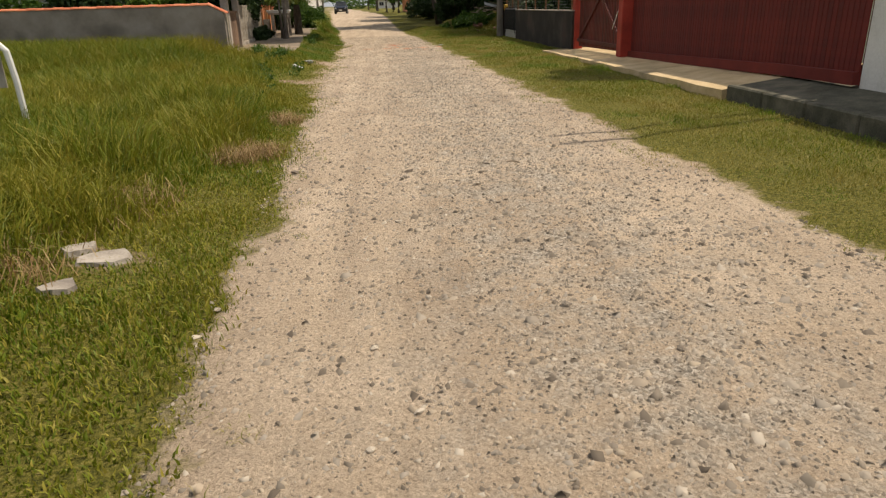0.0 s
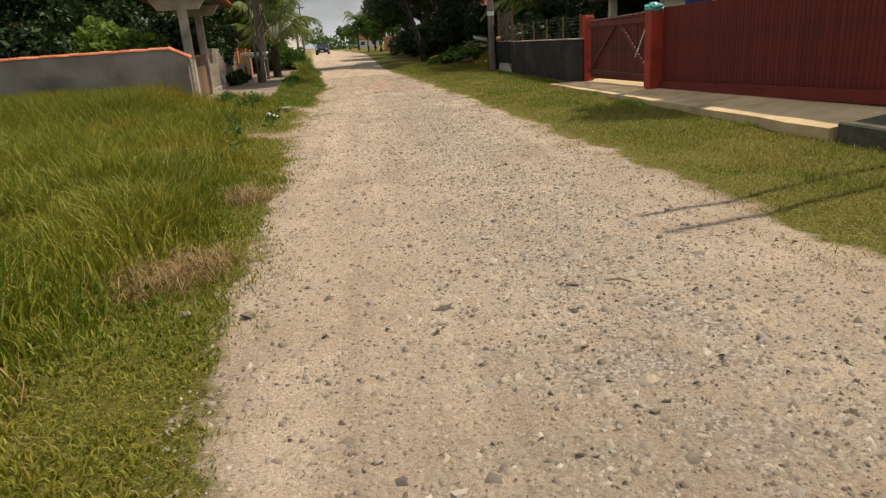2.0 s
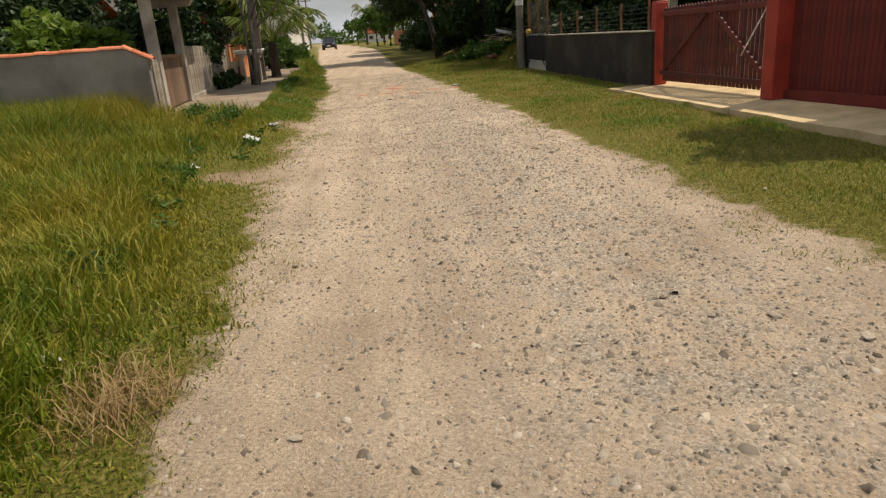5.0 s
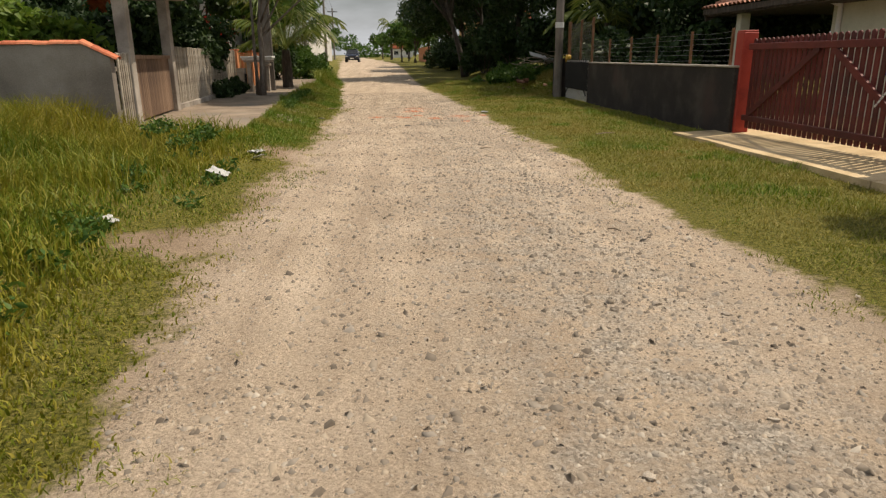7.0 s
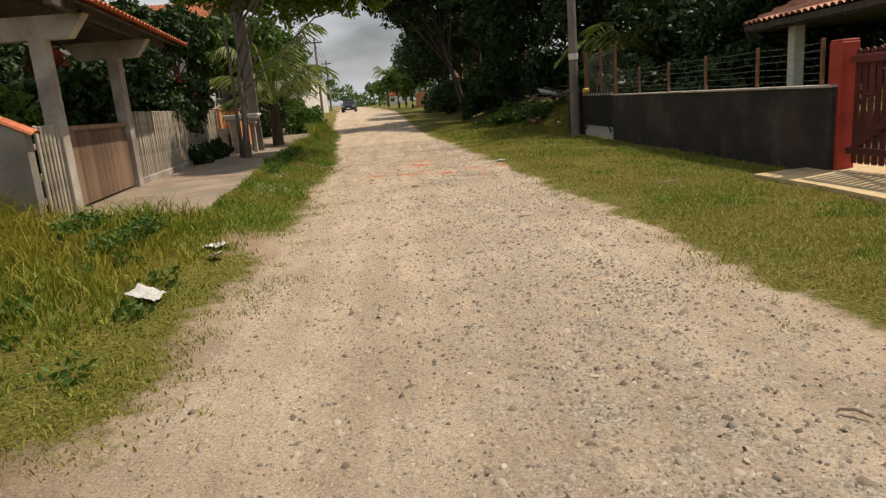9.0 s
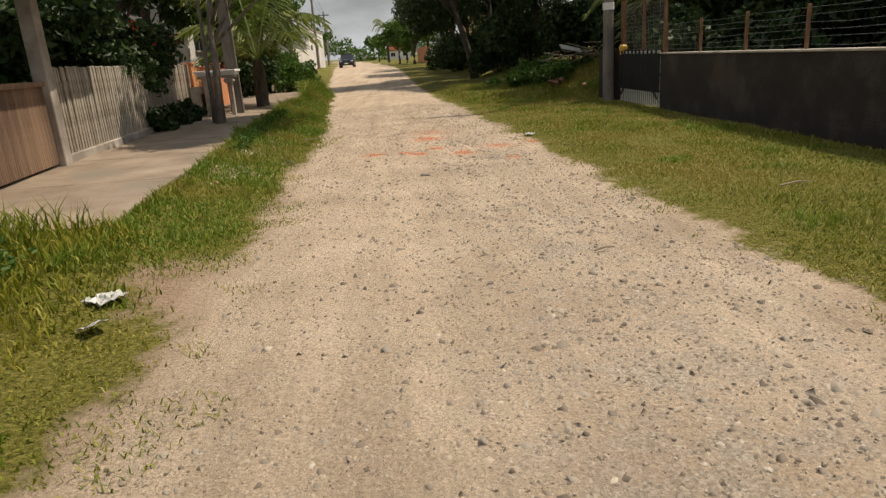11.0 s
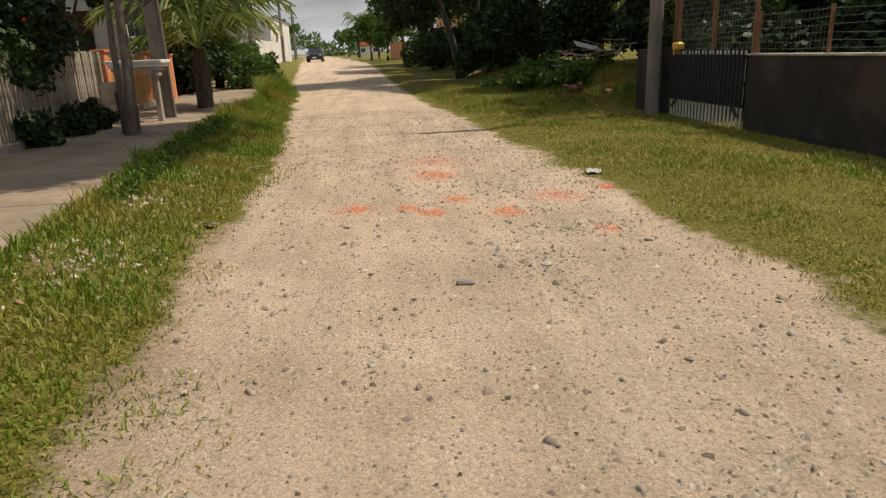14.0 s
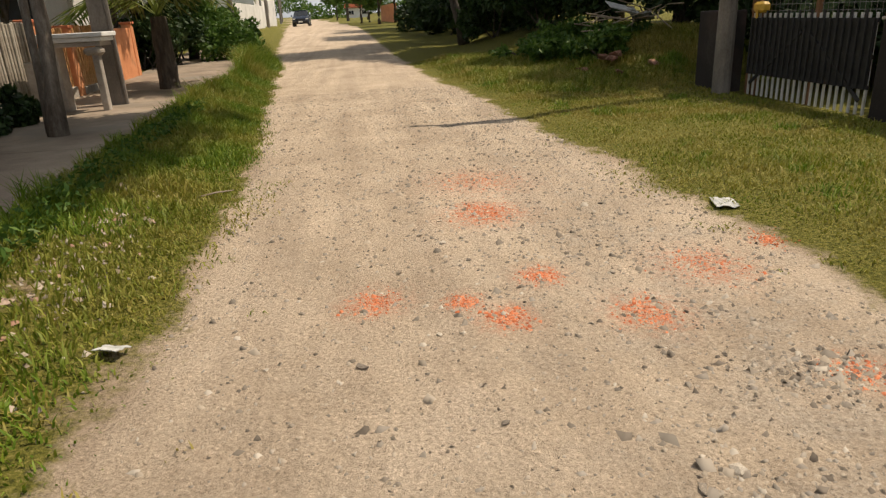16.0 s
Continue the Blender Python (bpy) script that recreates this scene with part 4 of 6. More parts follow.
def picket_fence(name, a, b, pitch, z0, h, me, label, rail_mat, base_h=0.0):
    a, b = Vector((*a, 0)), Vector((*b, 0))
    d = b - a
    ang = math.atan2(d.y, d.x) - math.pi / 2
    mid = (a + b) / 2
    t = thing(name, (mid.x, mid.y, z0), label, "fence")
    n = int(d.length / pitch)
    for k in range(n):
        p = a + d * ((k + 0.5) / n)
        piece("picket", me, t, (p.x, p.y, z0 + base_h + random.uniform(-0.012, 0.012)), rz=ang + random.uniform(-0.05, 0.05),
              ry=random.uniform(-0.012, 0.012), rx=random.uniform(-0.01, 0.01), scale=(1, 1, h / 1.32))
    nrm = Vector((-d.y, d.x, 0)).normalized() * 0.045
    for zz in (0.25, 0.8):
        bm = bmesh.new()
        p = mid + nrm
        box(bm, (p.x, p.y, z0 + base_h + h * zz), (0.05, d.length, 0.07), rz=ang)
        part("rail", bm, rail_mat, t)
    bm = bmesh.new()
    box(bm, (mid.x, mid.y, z0 + base_h / 2 - 0.06), (0.14, d.length, base_h + 0.16), rz=ang, bevel=0.01)
    part("plinth", bm, M_CONCRETE, t)
    return t


picket_fence("picket_fence", (-3.33, 24.5), (-3.50, 25.42), 0.135, 0.28, 1.25, picket_me, "short weathered white picket fence beside the gatehouse", M_PICKET)
picket_fence("picket_fence", (-3.98, 29.12), (-4.68, 38.3), 0.118, 0.30, 1.30, picket_me, "weathered whitish concrete picket fence on a low plinth", M_PICKET, 0.1)

gatehouse = thing("gatehouse", (-3.8, 27.3, 0.28), "tiled lychgate on two square concrete pillars", "gatehouse")
for _x0, _y0 in ((-3.58, 25.62), (-3.93, 28.92)):
    bm = bmesh.new()
    box(bm, (_x0, _y0, 1.48), (0.21, 0.21, 2.52), bevel=0.012)
    part("pillar", bm, M_CONCRETE, gatehouse)
    bm = bmesh.new()
    vs = box(bm, (_x0 - 0.08, _y0, 2.80), (1.5, 0.2, 0.30))
    for v in vs:
        if v.co.z < 2.80:
            v.co.x = _x0 - 0.08 + (v.co.x - _x0 + 0.08) * 0.68
    part("beam", bm, M_CONCRETE, gatehouse, "haunched concrete crossbeam")
bm = bmesh.new()
for _dx in (-0.62, 0.0, 0.62):
    box(bm, (-3.86 + _dx, 27.6, 3.00 + (0.20 if _dx == 0 else 0)), (0.10, 5.9, 0.12), rz=0.106)
part("purlin", bm, M_DARKBARK, gatehouse, "dark timber purlins")
M_rtile = mesh_of("tile", solid(lambda bm: half_tile(bm, 0.42, 0.10)), M_TILE)
_dirv = Vector((-0.106, 0.994, 0))
for _s in (1, -1):
    for _r in range(3):
        for _k in range(32):
            _c = Vector((-3.60, 25.0, 0)) + _dirv * (_k * 0.19) + Vector((0.994, 0.106, 0)) * (_s * (0.20 + 0.33 * _r))
            piece("tile", M_rtile, gatehouse, (_c.x, _c.y, 3.40 - 0.135 * _r - 0.06), rz=math.radians(6.1) + (0 if _s < 0 else math.pi), ry=-0.38)
for _s in (1, -1):
    bm = bmesh.new()
    _c = Vector((-3.60, 25.0, 0)) + _dirv * 2.95 + Vector((0.994, 0.106, 0)) * (_s * 0.54)
    box(bm, (_c.x - _s * 0.06, _c.y, 3.16), (0.98, 5.95, 0.025), rz=math.radians(6.1), ry=_s * 0.39)
    part("boarding", bm, M_DARKBARK, gatehouse)

wood_gate = thing("wooden_gate", (-3.75, 27.25, 0.3), "closed brown wooden plank gate between the pillars", "gate")
M_plank = mesh_of("plank", solid(lambda bm: box(bm, (0, 0, 0.56), (0.028, 0.118, 1.12), bevel=0.006)), M_GATEWOOD)
for _k in range(25):
    _f = (_k + 0.5) / 25
    piece("plank", M_plank, wood_gate, (-3.60 - 0.33 * _f, 25.75 + 3.05 * _f, 0.34), rz=0.106 + random.uniform(-0.03, 0.03))
for _z0 in (0.55, 1.30, 1.47):
    bm = bmesh.new()
    box(bm, (-3.765 + (0.03 if _z0 > 1.4 else -0.04), 27.27, _z0), (0.05, 3.06, 0.09 if _z0 < 1.4 else 0.07), rz=0.106)
    part("rail", bm, M_GATEWOOD, wood_gate)

# orange entrance further along
orange_post_me = [((-4.70, 38.45), 1.45), ((-4.95, 40.5), 1.35), ((-5.10, 43.0), 1.45), ((-5.3, 45.6), 1.4)]
for (_x0, _y0), _h in orange_post_me:
    t = thing("orange_post", (_x0, _y0, 0.25), "orange painted square fence post", "post", "orange fence posts")
    part("shaft", solid(lambda bm: box(bm, (_x0, _y0, 0.25 + _h / 2), (0.24, 0.24, _h), bevel=0.015)), M_ORANGE, t)
    part("cap", solid(lambda bm: box(bm, (_x0, _y0, 0.27 + _h), (0.30, 0.30, 0.06), bevel=0.01)), M_TILE, t)
slat_me = mesh_of("picket", solid(lambda bm: box(bm, (0, 0, 0.66), (0.03, 0.078, 1.32), bevel=0.006)), M_ORWOOD)
picket_fence("slat_fence", (-4.74, 38.62), (-4.93, 40.35), 0.13, 0.28, 1.12, slat_me, "honey coloured wooden slat fence", M_ORANGE, 0.2)
picket_fence("slat_fence", (-4.97, 40.66), (-5.09, 42.85), 0.125, 0.28, 1.22, slat_me, "honey coloured wooden slat fence with close boards", M_ORANGE, 0.14)
bm = bmesh.new()
box(bm, (-5.2, 44.3, 0.85), (0.16, 2.4, 1.4), rz=0.07, bevel=0.01)
tagged(part("wall_3", bm, M_ORANGE), "orange painted boundary wall", "wall", kind="structure")

stand = thing("bin_stand", (-3.42, 37.65, 0.28), "concrete bin stand with stepped white edge", "stand")
for _k, (_w, _z0) in enumerate(((0.50, 1.33), (0.58, 1.40), (0.66, 1.47))):
    part("slab", solid(lambda bm: box(bm, (-3.72, 37.66, _z0), (_w + 0.42, _w, 0.066), bevel=0.008)), M_WHITE if _k else M_CONCRETE, stand)
part("leg", solid(lambda bm: (box(bm, (-3.38, 37.5, 0.75), (0.10, 0.14, 1.0), bevel=0.01), box(bm, (-3.40, 37.5, 1.22), (0.26, 0.26, 0.12), bevel=0.04))), M_CONCRETE, stand)
part("leg", solid(lambda bm: box(bm, (-4.05, 37.7, 0.75), (0.12, 0.3, 1.1), bevel=0.01)), M_CONCRETE, stand)
pole_l = thing("utility_pole", (-3.45, 38.35, 0.2), "dark square concrete utility pole by the pavement", "pole", "utility poles")
part("shaft", solid(lambda bm: box(bm, (-3.5, 38.35, 4.2), (0.30, 0.24, 8.1), bevel=0.02, taper=0.62)), M_POLE, pole_l)
part("conduit", solid(lambda bm: rod(bm, (-3.31, 38.25, 0.25), (-3.36, 38.3, 4.5), 0.035, seg=8)), M_POLE, pole_l)
t = thing("meter_box", (-4.5, 36.6, 0.28), "grey concrete meter box by the picket fence", "box")
part("body", solid(lambda bm: box(bm, (-4.32, 37.6, 0.68), (0.26, 0.42, 0.85), bevel=0.02)), M_CONCRETE, t)
part("door", solid(lambda bm: box(bm, (-4.18, 37.6, 0.66), (0.02, 0.28, 0.5), bevel=0.005)), M_DARKSTEEL, t)


# ---- houses and walls beyond ----
def plain_house(name, x0, x1, y0, y1, h, mat, label, windows=(), face="y", z0=0.0, roof=True, roof_h=1.3):
    t = thing(name, ((x0 + x1) / 2, (y0 + y1) / 2, z0), label, "house")
    part("wall", solid(lambda bm: box(bm, ((x0 + x1) / 2, (y0 + y1) / 2, z0 + h / 2 - 0.1), (x1 - x0, y1 - y0, h + 0.2))), mat, t)
    for (u, z, w, hh, f) in windows:
        if f == "y":
            wob = part("window", solid(lambda bm: box(bm, (u, y0 - 0.01, z), (w, 0.06, hh))), M_GLASSDARK, t)
            part("sill", solid(lambda bm: box(bm, (u, y0 - 0.05, z - hh / 2 - 0.04), (w + 0.16, 0.14, 0.06))), M_CONCRETE, wob)
            part("frame", solid(lambda bm: (box(bm, (u, y0 - 0.05, z), (0.05, 0.05, hh)), box(bm, (u, y0 - 0.05, z + hh / 2 + 0.03), (w + 0.1, 0.07, 0.06)))), M_WHITE, wob)
        else:
            xs = x1 if f == "+x" else x0
            wob = part("window", solid(lambda bm: box(bm, (xs, u, z), (0.08, w, hh))), M_GLASSDARK, t)
            part("sill", solid(lambda bm: box(bm, (xs, u, z - hh / 2 - 0.04), (0.2, w + 0.16, 0.06))), M_CONCRETE, wob)
            part("frame", solid(lambda bm: (box(bm, (xs, u, z), (0.12, 0.05, hh)), box(bm, (xs, u, z + hh / 2 + 0.03), (0.14, w + 0.1, 0.06)))), M_WHITE, wob)
    if roof:
        nu = max(8, int((x1 - x0 + 1) / 0.22))
        half = (y1 - y0) / 2 + 0.5
        corrugated_roof("roof", (x0 - 0.5, y0 - 0.5, z0 + h), (x1 - x0 + 1, 0, 0), (0, half, roof_h), nu, max(5, int(half / 0.35)), M_TILE, t)
        corrugated_roof("roof", (x0 - 0.5, y1 + 0.5, z0 + h), (x1 - x0 + 1, 0, 0), (0, -half, roof_h), nu, max(5, int(half / 0.35)), M_TILE, t)
        part("eaves", solid(lambda bm: box(bm, ((x0 + x1) / 2, y0 - 0.46, z0 + h - 0.08), (x1 - x0 + 1, 0.06, 0.16))), M_GATEWOOD, t)
    else:
        part("parapet", solid(lambda bm: box(bm, ((x0 + x1) / 2, (y0 + y1) / 2, z0 + h + 0.04), (x1 - x0 + 0.14, y1 - y0 + 0.14, 0.12), bevel=0.01)), M_CONCRETE, t)
    return t


plain_house("house", -17.5, -9.0, 31.0, 39.0, 2.75, M_WHITEWALL, "white house with an orange tiled roof behind the garden wall",
            [(-10.4, 1.5, 1.2, 1.1, "y"), (-14.0, 1.5, 1.2, 1.1, "y")], roof_h=1.7)
plain_house("house", -16.0, -7.0, 46.5, 54.0, 5.6, M_WHITEWALL, "white two-storey house with dark windows behind the fence",
            [(48.2, 2.9, 1.0, 1.1, "+x"), (51.0, 2.9, 1.0, 1.1, "+x"), (-8.2, 2.5, 1.0, 1.2, "y"), (-11.0, 2.5, 1.0, 1.2, "y")], roof=True)
plain_house("house", -16, -6.9, 84, 100, 4.0, M_WHITEWALL, "long white building beside the road far off", [(88, 2.8, 1.0, 1.0, "+x"), (93, 2.8, 1.0, 1.0, "+x")], z0=0.8, roof=False)
plain_house("house", 8.6, 15.0, 84, 94, 4.2, M_YELLOWWALL, "ochre house half hidden behind the trees", [(9.2, 2.9, 1.0, 1.1, "y"), (12.2, 2.9, 1.0, 1.1, "y"), (82.0, 2.9, 1.1, 1.1, "-x")], z0=0.8)
plain_house("house", 0.0, 6, 210, 218, 2.6, M_WHITEWALL, "pale low house at the far end of the street", [(1.2, 2.6, 1.2, 0.9, "y"), (4.6, 2.6, 1.2, 0.9, "y")], z0=1.2)
bm = bmesh.new()
box(bm, (-6.3, 76.0, 1.6), (0.18, 15.6, 2.2))
tagged(part("wall_4", bm, M_WHITEWALL), "white street wall with a stained top", "wall", kind="structure")
bm = bmesh.new()
box(bm, (4.6, 98, 1.6), (0.18, 14, 1.9), rz=0.05)
tagged(part("wall_5", bm, M_ORANGE), "low pinkish red street wall far off", "wall", kind="structure")
for _x0, _y0, _h in ((-5.2, 62, 7.6), (-6.2, 86, 7.6), (-8.2, 118, 7.5), (-11, 150, 7.5)):
    utility_pole(_x0, _y0, _h, 0.14, "slim grey utility pole along the street")
for _a, _b in (((-3.5, 38.35, 8.0), (-5.2, 62, 7.7)), ((-5.2, 62, 7.7), (-6.2, 86, 8.0)), ((-6.2, 86, 8.0), (-8.2, 118, 8.1))):
    bm = bmesh.new()
    for _k in (-0.4, 0.0, 0.4):
        _pts = [Vector(_a).lerp(Vector(_b), q / 8) + Vector((_k, 0, -0.5 * 4 * (q / 8) * (1 - q / 8))) for q in range(9)]
        for _p, _q in zip(_pts, _pts[1:]):
            rod(bm, _p, _q, 0.012, seg=4)
    tagged(part("power_cable", bm, M_RUBBER), "sagging black power cables between the poles", "cable", "power cables")


# ---- car ----
def build_car(x, y, z):
    t = thing("car", (x, y, z), "dark blue parked hatchback facing down the road", "car")

    def loft(sections, mat, name, label=""):
        bm = bmesh.new()
        rings = [[bm.verts.new((x + px, y + yy, z + pz)) for px, pz in ring] for yy, ring in sections]
        for a, b in zip(rings, rings[1:]):
            for k in range(len(a)):
                bm.faces.new((a[k], a[(k + 1) % len(a)], b[(k + 1) % len(a)], b[k]))
        bm.faces.new(rings[0])
        bm.faces.new(list(reversed(rings[-1])))
        bmesh.ops.recalc_face_normals(bm, faces=bm.faces)
        return part(name, bm, mat, t, label, smooth=False)

    def ring(w, lo, hi, c=0.12):
        return [(-w + c, lo), (w - c, lo), (w, lo + c), (w, hi - c), (w - c, hi), (-w + c, hi), (-w, hi - c), (-w, lo + c)]

    loft([(-1.95, ring(0.70, 0.30, 0.72)), (-1.85, ring(0.80, 0.24, 0.84)), (-1.0, ring(0.84, 0.22, 0.98)), (1.4, ring(0.84, 0.22, 1.0)), (1.9, ring(0.78, 0.3, 0.95))], M_CARBODY, "body")
    loft([(-1.0, ring(0.74, 0.95, 1.0, 0.02)), (-0.35, ring(0.64, 0.95, 1.44, 0.06)), (1.1, ring(0.62, 0.95, 1.48, 0.06)), (1.75, ring(0.70, 0.94, 1.0, 0.02))], M_GLASSDARK, "windows", "dark tinted glass")
    part("roof", solid(lambda bm: box(bm, (x, y + 0.4, z + 1.485), (1.22, 1.5, 0.05), bevel=0.02)), M_CARBODY, t)
    part("bumper", solid(lambda bm: box(bm, (x, y - 1.96, z + 0.42), (1.5, 0.16, 0.24), bevel=0.05)), M_RUBBER, t, "dark plastic bumper")
    part("grille", solid(lambda bm: box(bm, (x, y - 1.94, z + 0.64), (0.7, 0.06, 0.12), bevel=0.01)), M_DARKSTEEL, t)
    part("number_plate", solid(lambda bm: box(bm, (x, y - 2.06, z + 0.44), (0.42, 0.02, 0.13))), M_WHITE, t, "pale number plate")
    for s in (-1, 1):
        part("headlight", solid(lambda bm: box(bm, (x + s * 0.58, y - 1.90, z + 0.68), (0.28, 0.10, 0.14), bevel=0.03)), M_LAMPGLASS, t, "clear headlight")
        part("mirror", solid(lambda bm: box(bm, (x + s * 0.90, y - 0.72, z + 1.02), (0.16, 0.10, 0.13), bevel=0.03)), M_CARBODY, t)
        for yy in (-1.25, 1.2):
            w = part("wheel", solid(lambda bm: rod(bm, (x + s * 0.66, y + yy, z + 0.30), (x + s * 0.85, y + yy, z + 0.30), 0.30, seg=18)), M_RUBBER, t, "black tyre")
            part("rim", solid(lambda bm: rod(bm, (x + s * 0.845, y + yy, z + 0.30), (x + s * 0.862, y + yy, z + 0.30), 0.18, seg=14)), M_STEEL, w, "steel rim")


build_car(-4.2, 98.0, gz(-4.2, 98.0) + 0.01)


# ---- trees, palms, hedges ----
def tree(base, height, r, clumps, radii, leaves, size, mat, label, bark=None, name="tree", seed=1, lean=(0, 0), fork=0.45, group="", aspect=0.45):
    """A tapered trunk, limbs to each clump of the crown, and a crown of many leaves with gaps."""
    bark = bark or M_BARK
    z0 = gz(base[0], base[1]) - 0.08
    t = thing(name, (base[0], base[1], z0), label, "tree", group)
    random.seed(seed)
    top = Vector((base[0] + lean[0], base[1] + lean[1], z0 + height))
    b = Vector((base[0], base[1], z0))
    pts = [b.lerp(top, q / 6) + Vector((random.uniform(-1, 1), random.uniform(-1, 1), 0)) * (0.25 * r if q else 0) for q in range(7)]
    bm = bmesh.new()
    tube(bm, pts, [r * 1.35] + [r * (1 - 0.1 * q) for q in range(1, 7)], 9, 0.07)
    part("trunk", bm, bark, t, smooth=True)
    for c in clumps:
        bm = bmesh.new()
        s = b.lerp(top, random.uniform(fork, 1.0))
        e = Vector(c)
        mid = s.lerp(e, 0.5) + Vector((random.uniform(-0.2, 0.2), random.uniform(-0.2, 0.2), 0.12 * (e - s).length))
        tube(bm, [s, s.lerp(mid, 0.6), mid, mid.lerp(e, 0.6), e], [r * 0.38, r * 0.28, r * 0.2, r * 0.12, r * 0.05], 6, 0.05)
        part("limb", bm, bark, t, smooth=True)
    leaf_cloud("crown", clumps, radii, leaves, size, mat, t, seed=seed, aspect=aspect)
    return t


def bush(at, clumps, radii, leaves, size, mat, label, seed=1, name="bush", aspect=0.5):
    t = thing(name, (at[0], at[1], gz(at[0], at[1])), label, "bush")
    z0 = gz(at[0], at[1])
    random.seed(seed)
    for c in clumps[:5]:
        bm = bmesh.new()
        e = Vector(c)
        s = Vector((at[0] + random.uniform(-0.2, 0.2), at[1] + random.uniform(-0.2, 0.2), z0 - 0.05))
        tube(bm, [s, s.lerp(e, 0.5) + Vector((0.05, -0.04, 0.1)), e], [0.035, 0.025, 0.01], 5)
        part("stem", bm, M_DARKBARK, t)
    leaf_cloud("leaves", clumps, radii, leaves, size, mat, t, seed=seed, aspect=aspect)
    return t


def frond_mesh(origin, heading, length, rise, drop, n, leaflet, g, width=0.03):
    """One arched frond: a rachis with drooping leaflets on both sides."""
    co, tris = [], []
    hx, hy = math.cos(heading), math.sin(heading)
    sx, sy = -hy, hx
    prev = None
    for q in range(n + 1):
        u = q / n
        p = np.array([origin[0] + hx * length * u * (1 - 0.12 * u), origin[1] + hy * length * u * (1 - 0.12 * u), origin[2] + rise * math.sin(u * 1.9) - drop * u * u])
        w = 0.028 * (1 - 0.8 * u)
        i = len(co)
        co += [p - np.array([sx * w, sy * w, 0]), p + np.array([sx * w, sy * w, 0.0])]
        if prev is not None:
            tris += [(prev, prev + 1, i + 1), (prev, i + 1, i)]
        prev = i
        if u > 0.12:
            ll = leaflet * (0.45 + 0.9 * math.sin(math.pi * min(1, u * 0.95 + 0.05))) * g.uniform(0.85, 1.1)
            for s in (-1, 1):
                d = np.array([sx * s * 0.8 + hx * 0.55, sy * s * 0.8 + hy * 0.55, -0.35 - g.uniform(0, 0.5)])
                d /= np.linalg.norm(d)
                e = p + d * ll
                m = p + d * ll * 0.45 + np.array([0, 0, 0.04])
                wv = np.array([hx, hy, 0.1]) * width
                i = len(co)
                co += [p - wv * 0.6, p + wv * 0.6, m + wv, m - wv, e]
                tris += [(i, i + 1, i + 2), (i, i + 2, i + 3), (i + 3, i + 2, i + 4)]
    return np.array(co), np.array(tris)


def palm(base, trunk_h, r, fronds, length, label, seed=1, rise=1.2, drop=1.6, leaflet=0.55, lean=(0.0, 0.0), n=26, width=0.03):
    z0 = gz(base[0], base[1]) - 0.05
    t = thing("palm_tree", (base[0], base[1], z0), label, "palm")
    random.seed(seed)
    bm = bmesh.new()
    pts = [(base[0] + lean[0] * q / 6, base[1] + lean[1] * q / 6, z0 + trunk_h * q / 6) for q in range(7)]
    tube(bm, pts, [r * 1.3, r * 1.05, r * 1.1, r * 0.95, r, r * 0.9, r * 0.8], 10, 0.1)
    part("trunk", bm, M_DARKBARK, t)
    top = pts[-1]
    g = np.random.default_rng(seed)
    for k in range(fronds):
        a = 2 * math.pi * k / fronds * 2.618 + g.uniform(-0.3, 0.3)
        f = k / fronds
        co, tris = frond_mesh(top, a, length * g.uniform(0.8, 1.1), rise * (1.5 - 0.9 * f) * g.uniform(0.8, 1.2), drop * (0.5 + 0.9 * f), n, leaflet, g, width)
        ob = new("frond", mesh_np("frond", co - np.array(BASE[t.name]), tris, M_FROND))
        ob.parent = t
    return t


def ring_clumps(c, spread, n, r, seed, flat=0.6):
    g = np.random.default_rng(seed)
    out, rad = [], []
    for _ in range(n):
        d = g.normal(size=3)
        d /= np.linalg.norm(d)
        k = g.uniform(0.35, 1.0)
        out.append((c[0] + d[0] * spread * k, c[1] + d[1] * spread * k, c[2] + d[2] * spread * flat * k))
        rad.append(r * g.uniform(0.65, 1.2))
    return out, rad


# slim street tree by the pavement
# Clumps out over the road are added above view to shade the pavement.
tree((-3.13, 34.9), 4.3, 0.10, [(-2.6, 35.8, 4.9), (-1.4, 36.6, 4.7), (-0.2, 37.0, 4.75), (-3.9, 34.8, 5.6), (-0.5, 33.7, 5.5), (-3.4, 36.2, 5.6), (-0.4, 35.2, 5.3), (0.9, 37.6, 4.75), (0.2, 33.0, 5.7), (0.6, 34.2, 6.2), (0.9, 36.0, 6.4), (0.1, 32.0, 5.9), (-2.2, 36.6, 5.8), (-1.1, 34.4, 5.2), (0.3, 34.4, 5.5), (-1.0, 33.0, 5.4)],
     [1.0, 0.9, 0.75, 0.9, 1.1, 0.9, 0.9, 0.5, 1.15, 1.1, 1.0, 1.1, 0.8, 0.95, 1.0, 0.9], 38000, 0.09, M_LEAFLIGHT, "slim forked street tree with light green leaves", seed=5, lean=(0.12, 0.5), fork=0.42)
tree((-3.3, 35.15), 4.6, 0.06, [(-4.0, 35.8, 5.0), (-4.4, 36.4, 5.4)], [0.8, 0.8], 1800, 0.10, M_LEAFLIGHT, "thin second stem of a street tree", seed=6, lean=(-0.1, 0.55))
palm((-3.26, 41.0), 1.5, 0.19, 14, 2.8, "young coconut palm with arching yellow-green fronds", seed=3, rise=1.8, drop=0.95, leaflet=0.75, n=34, width=0.035)

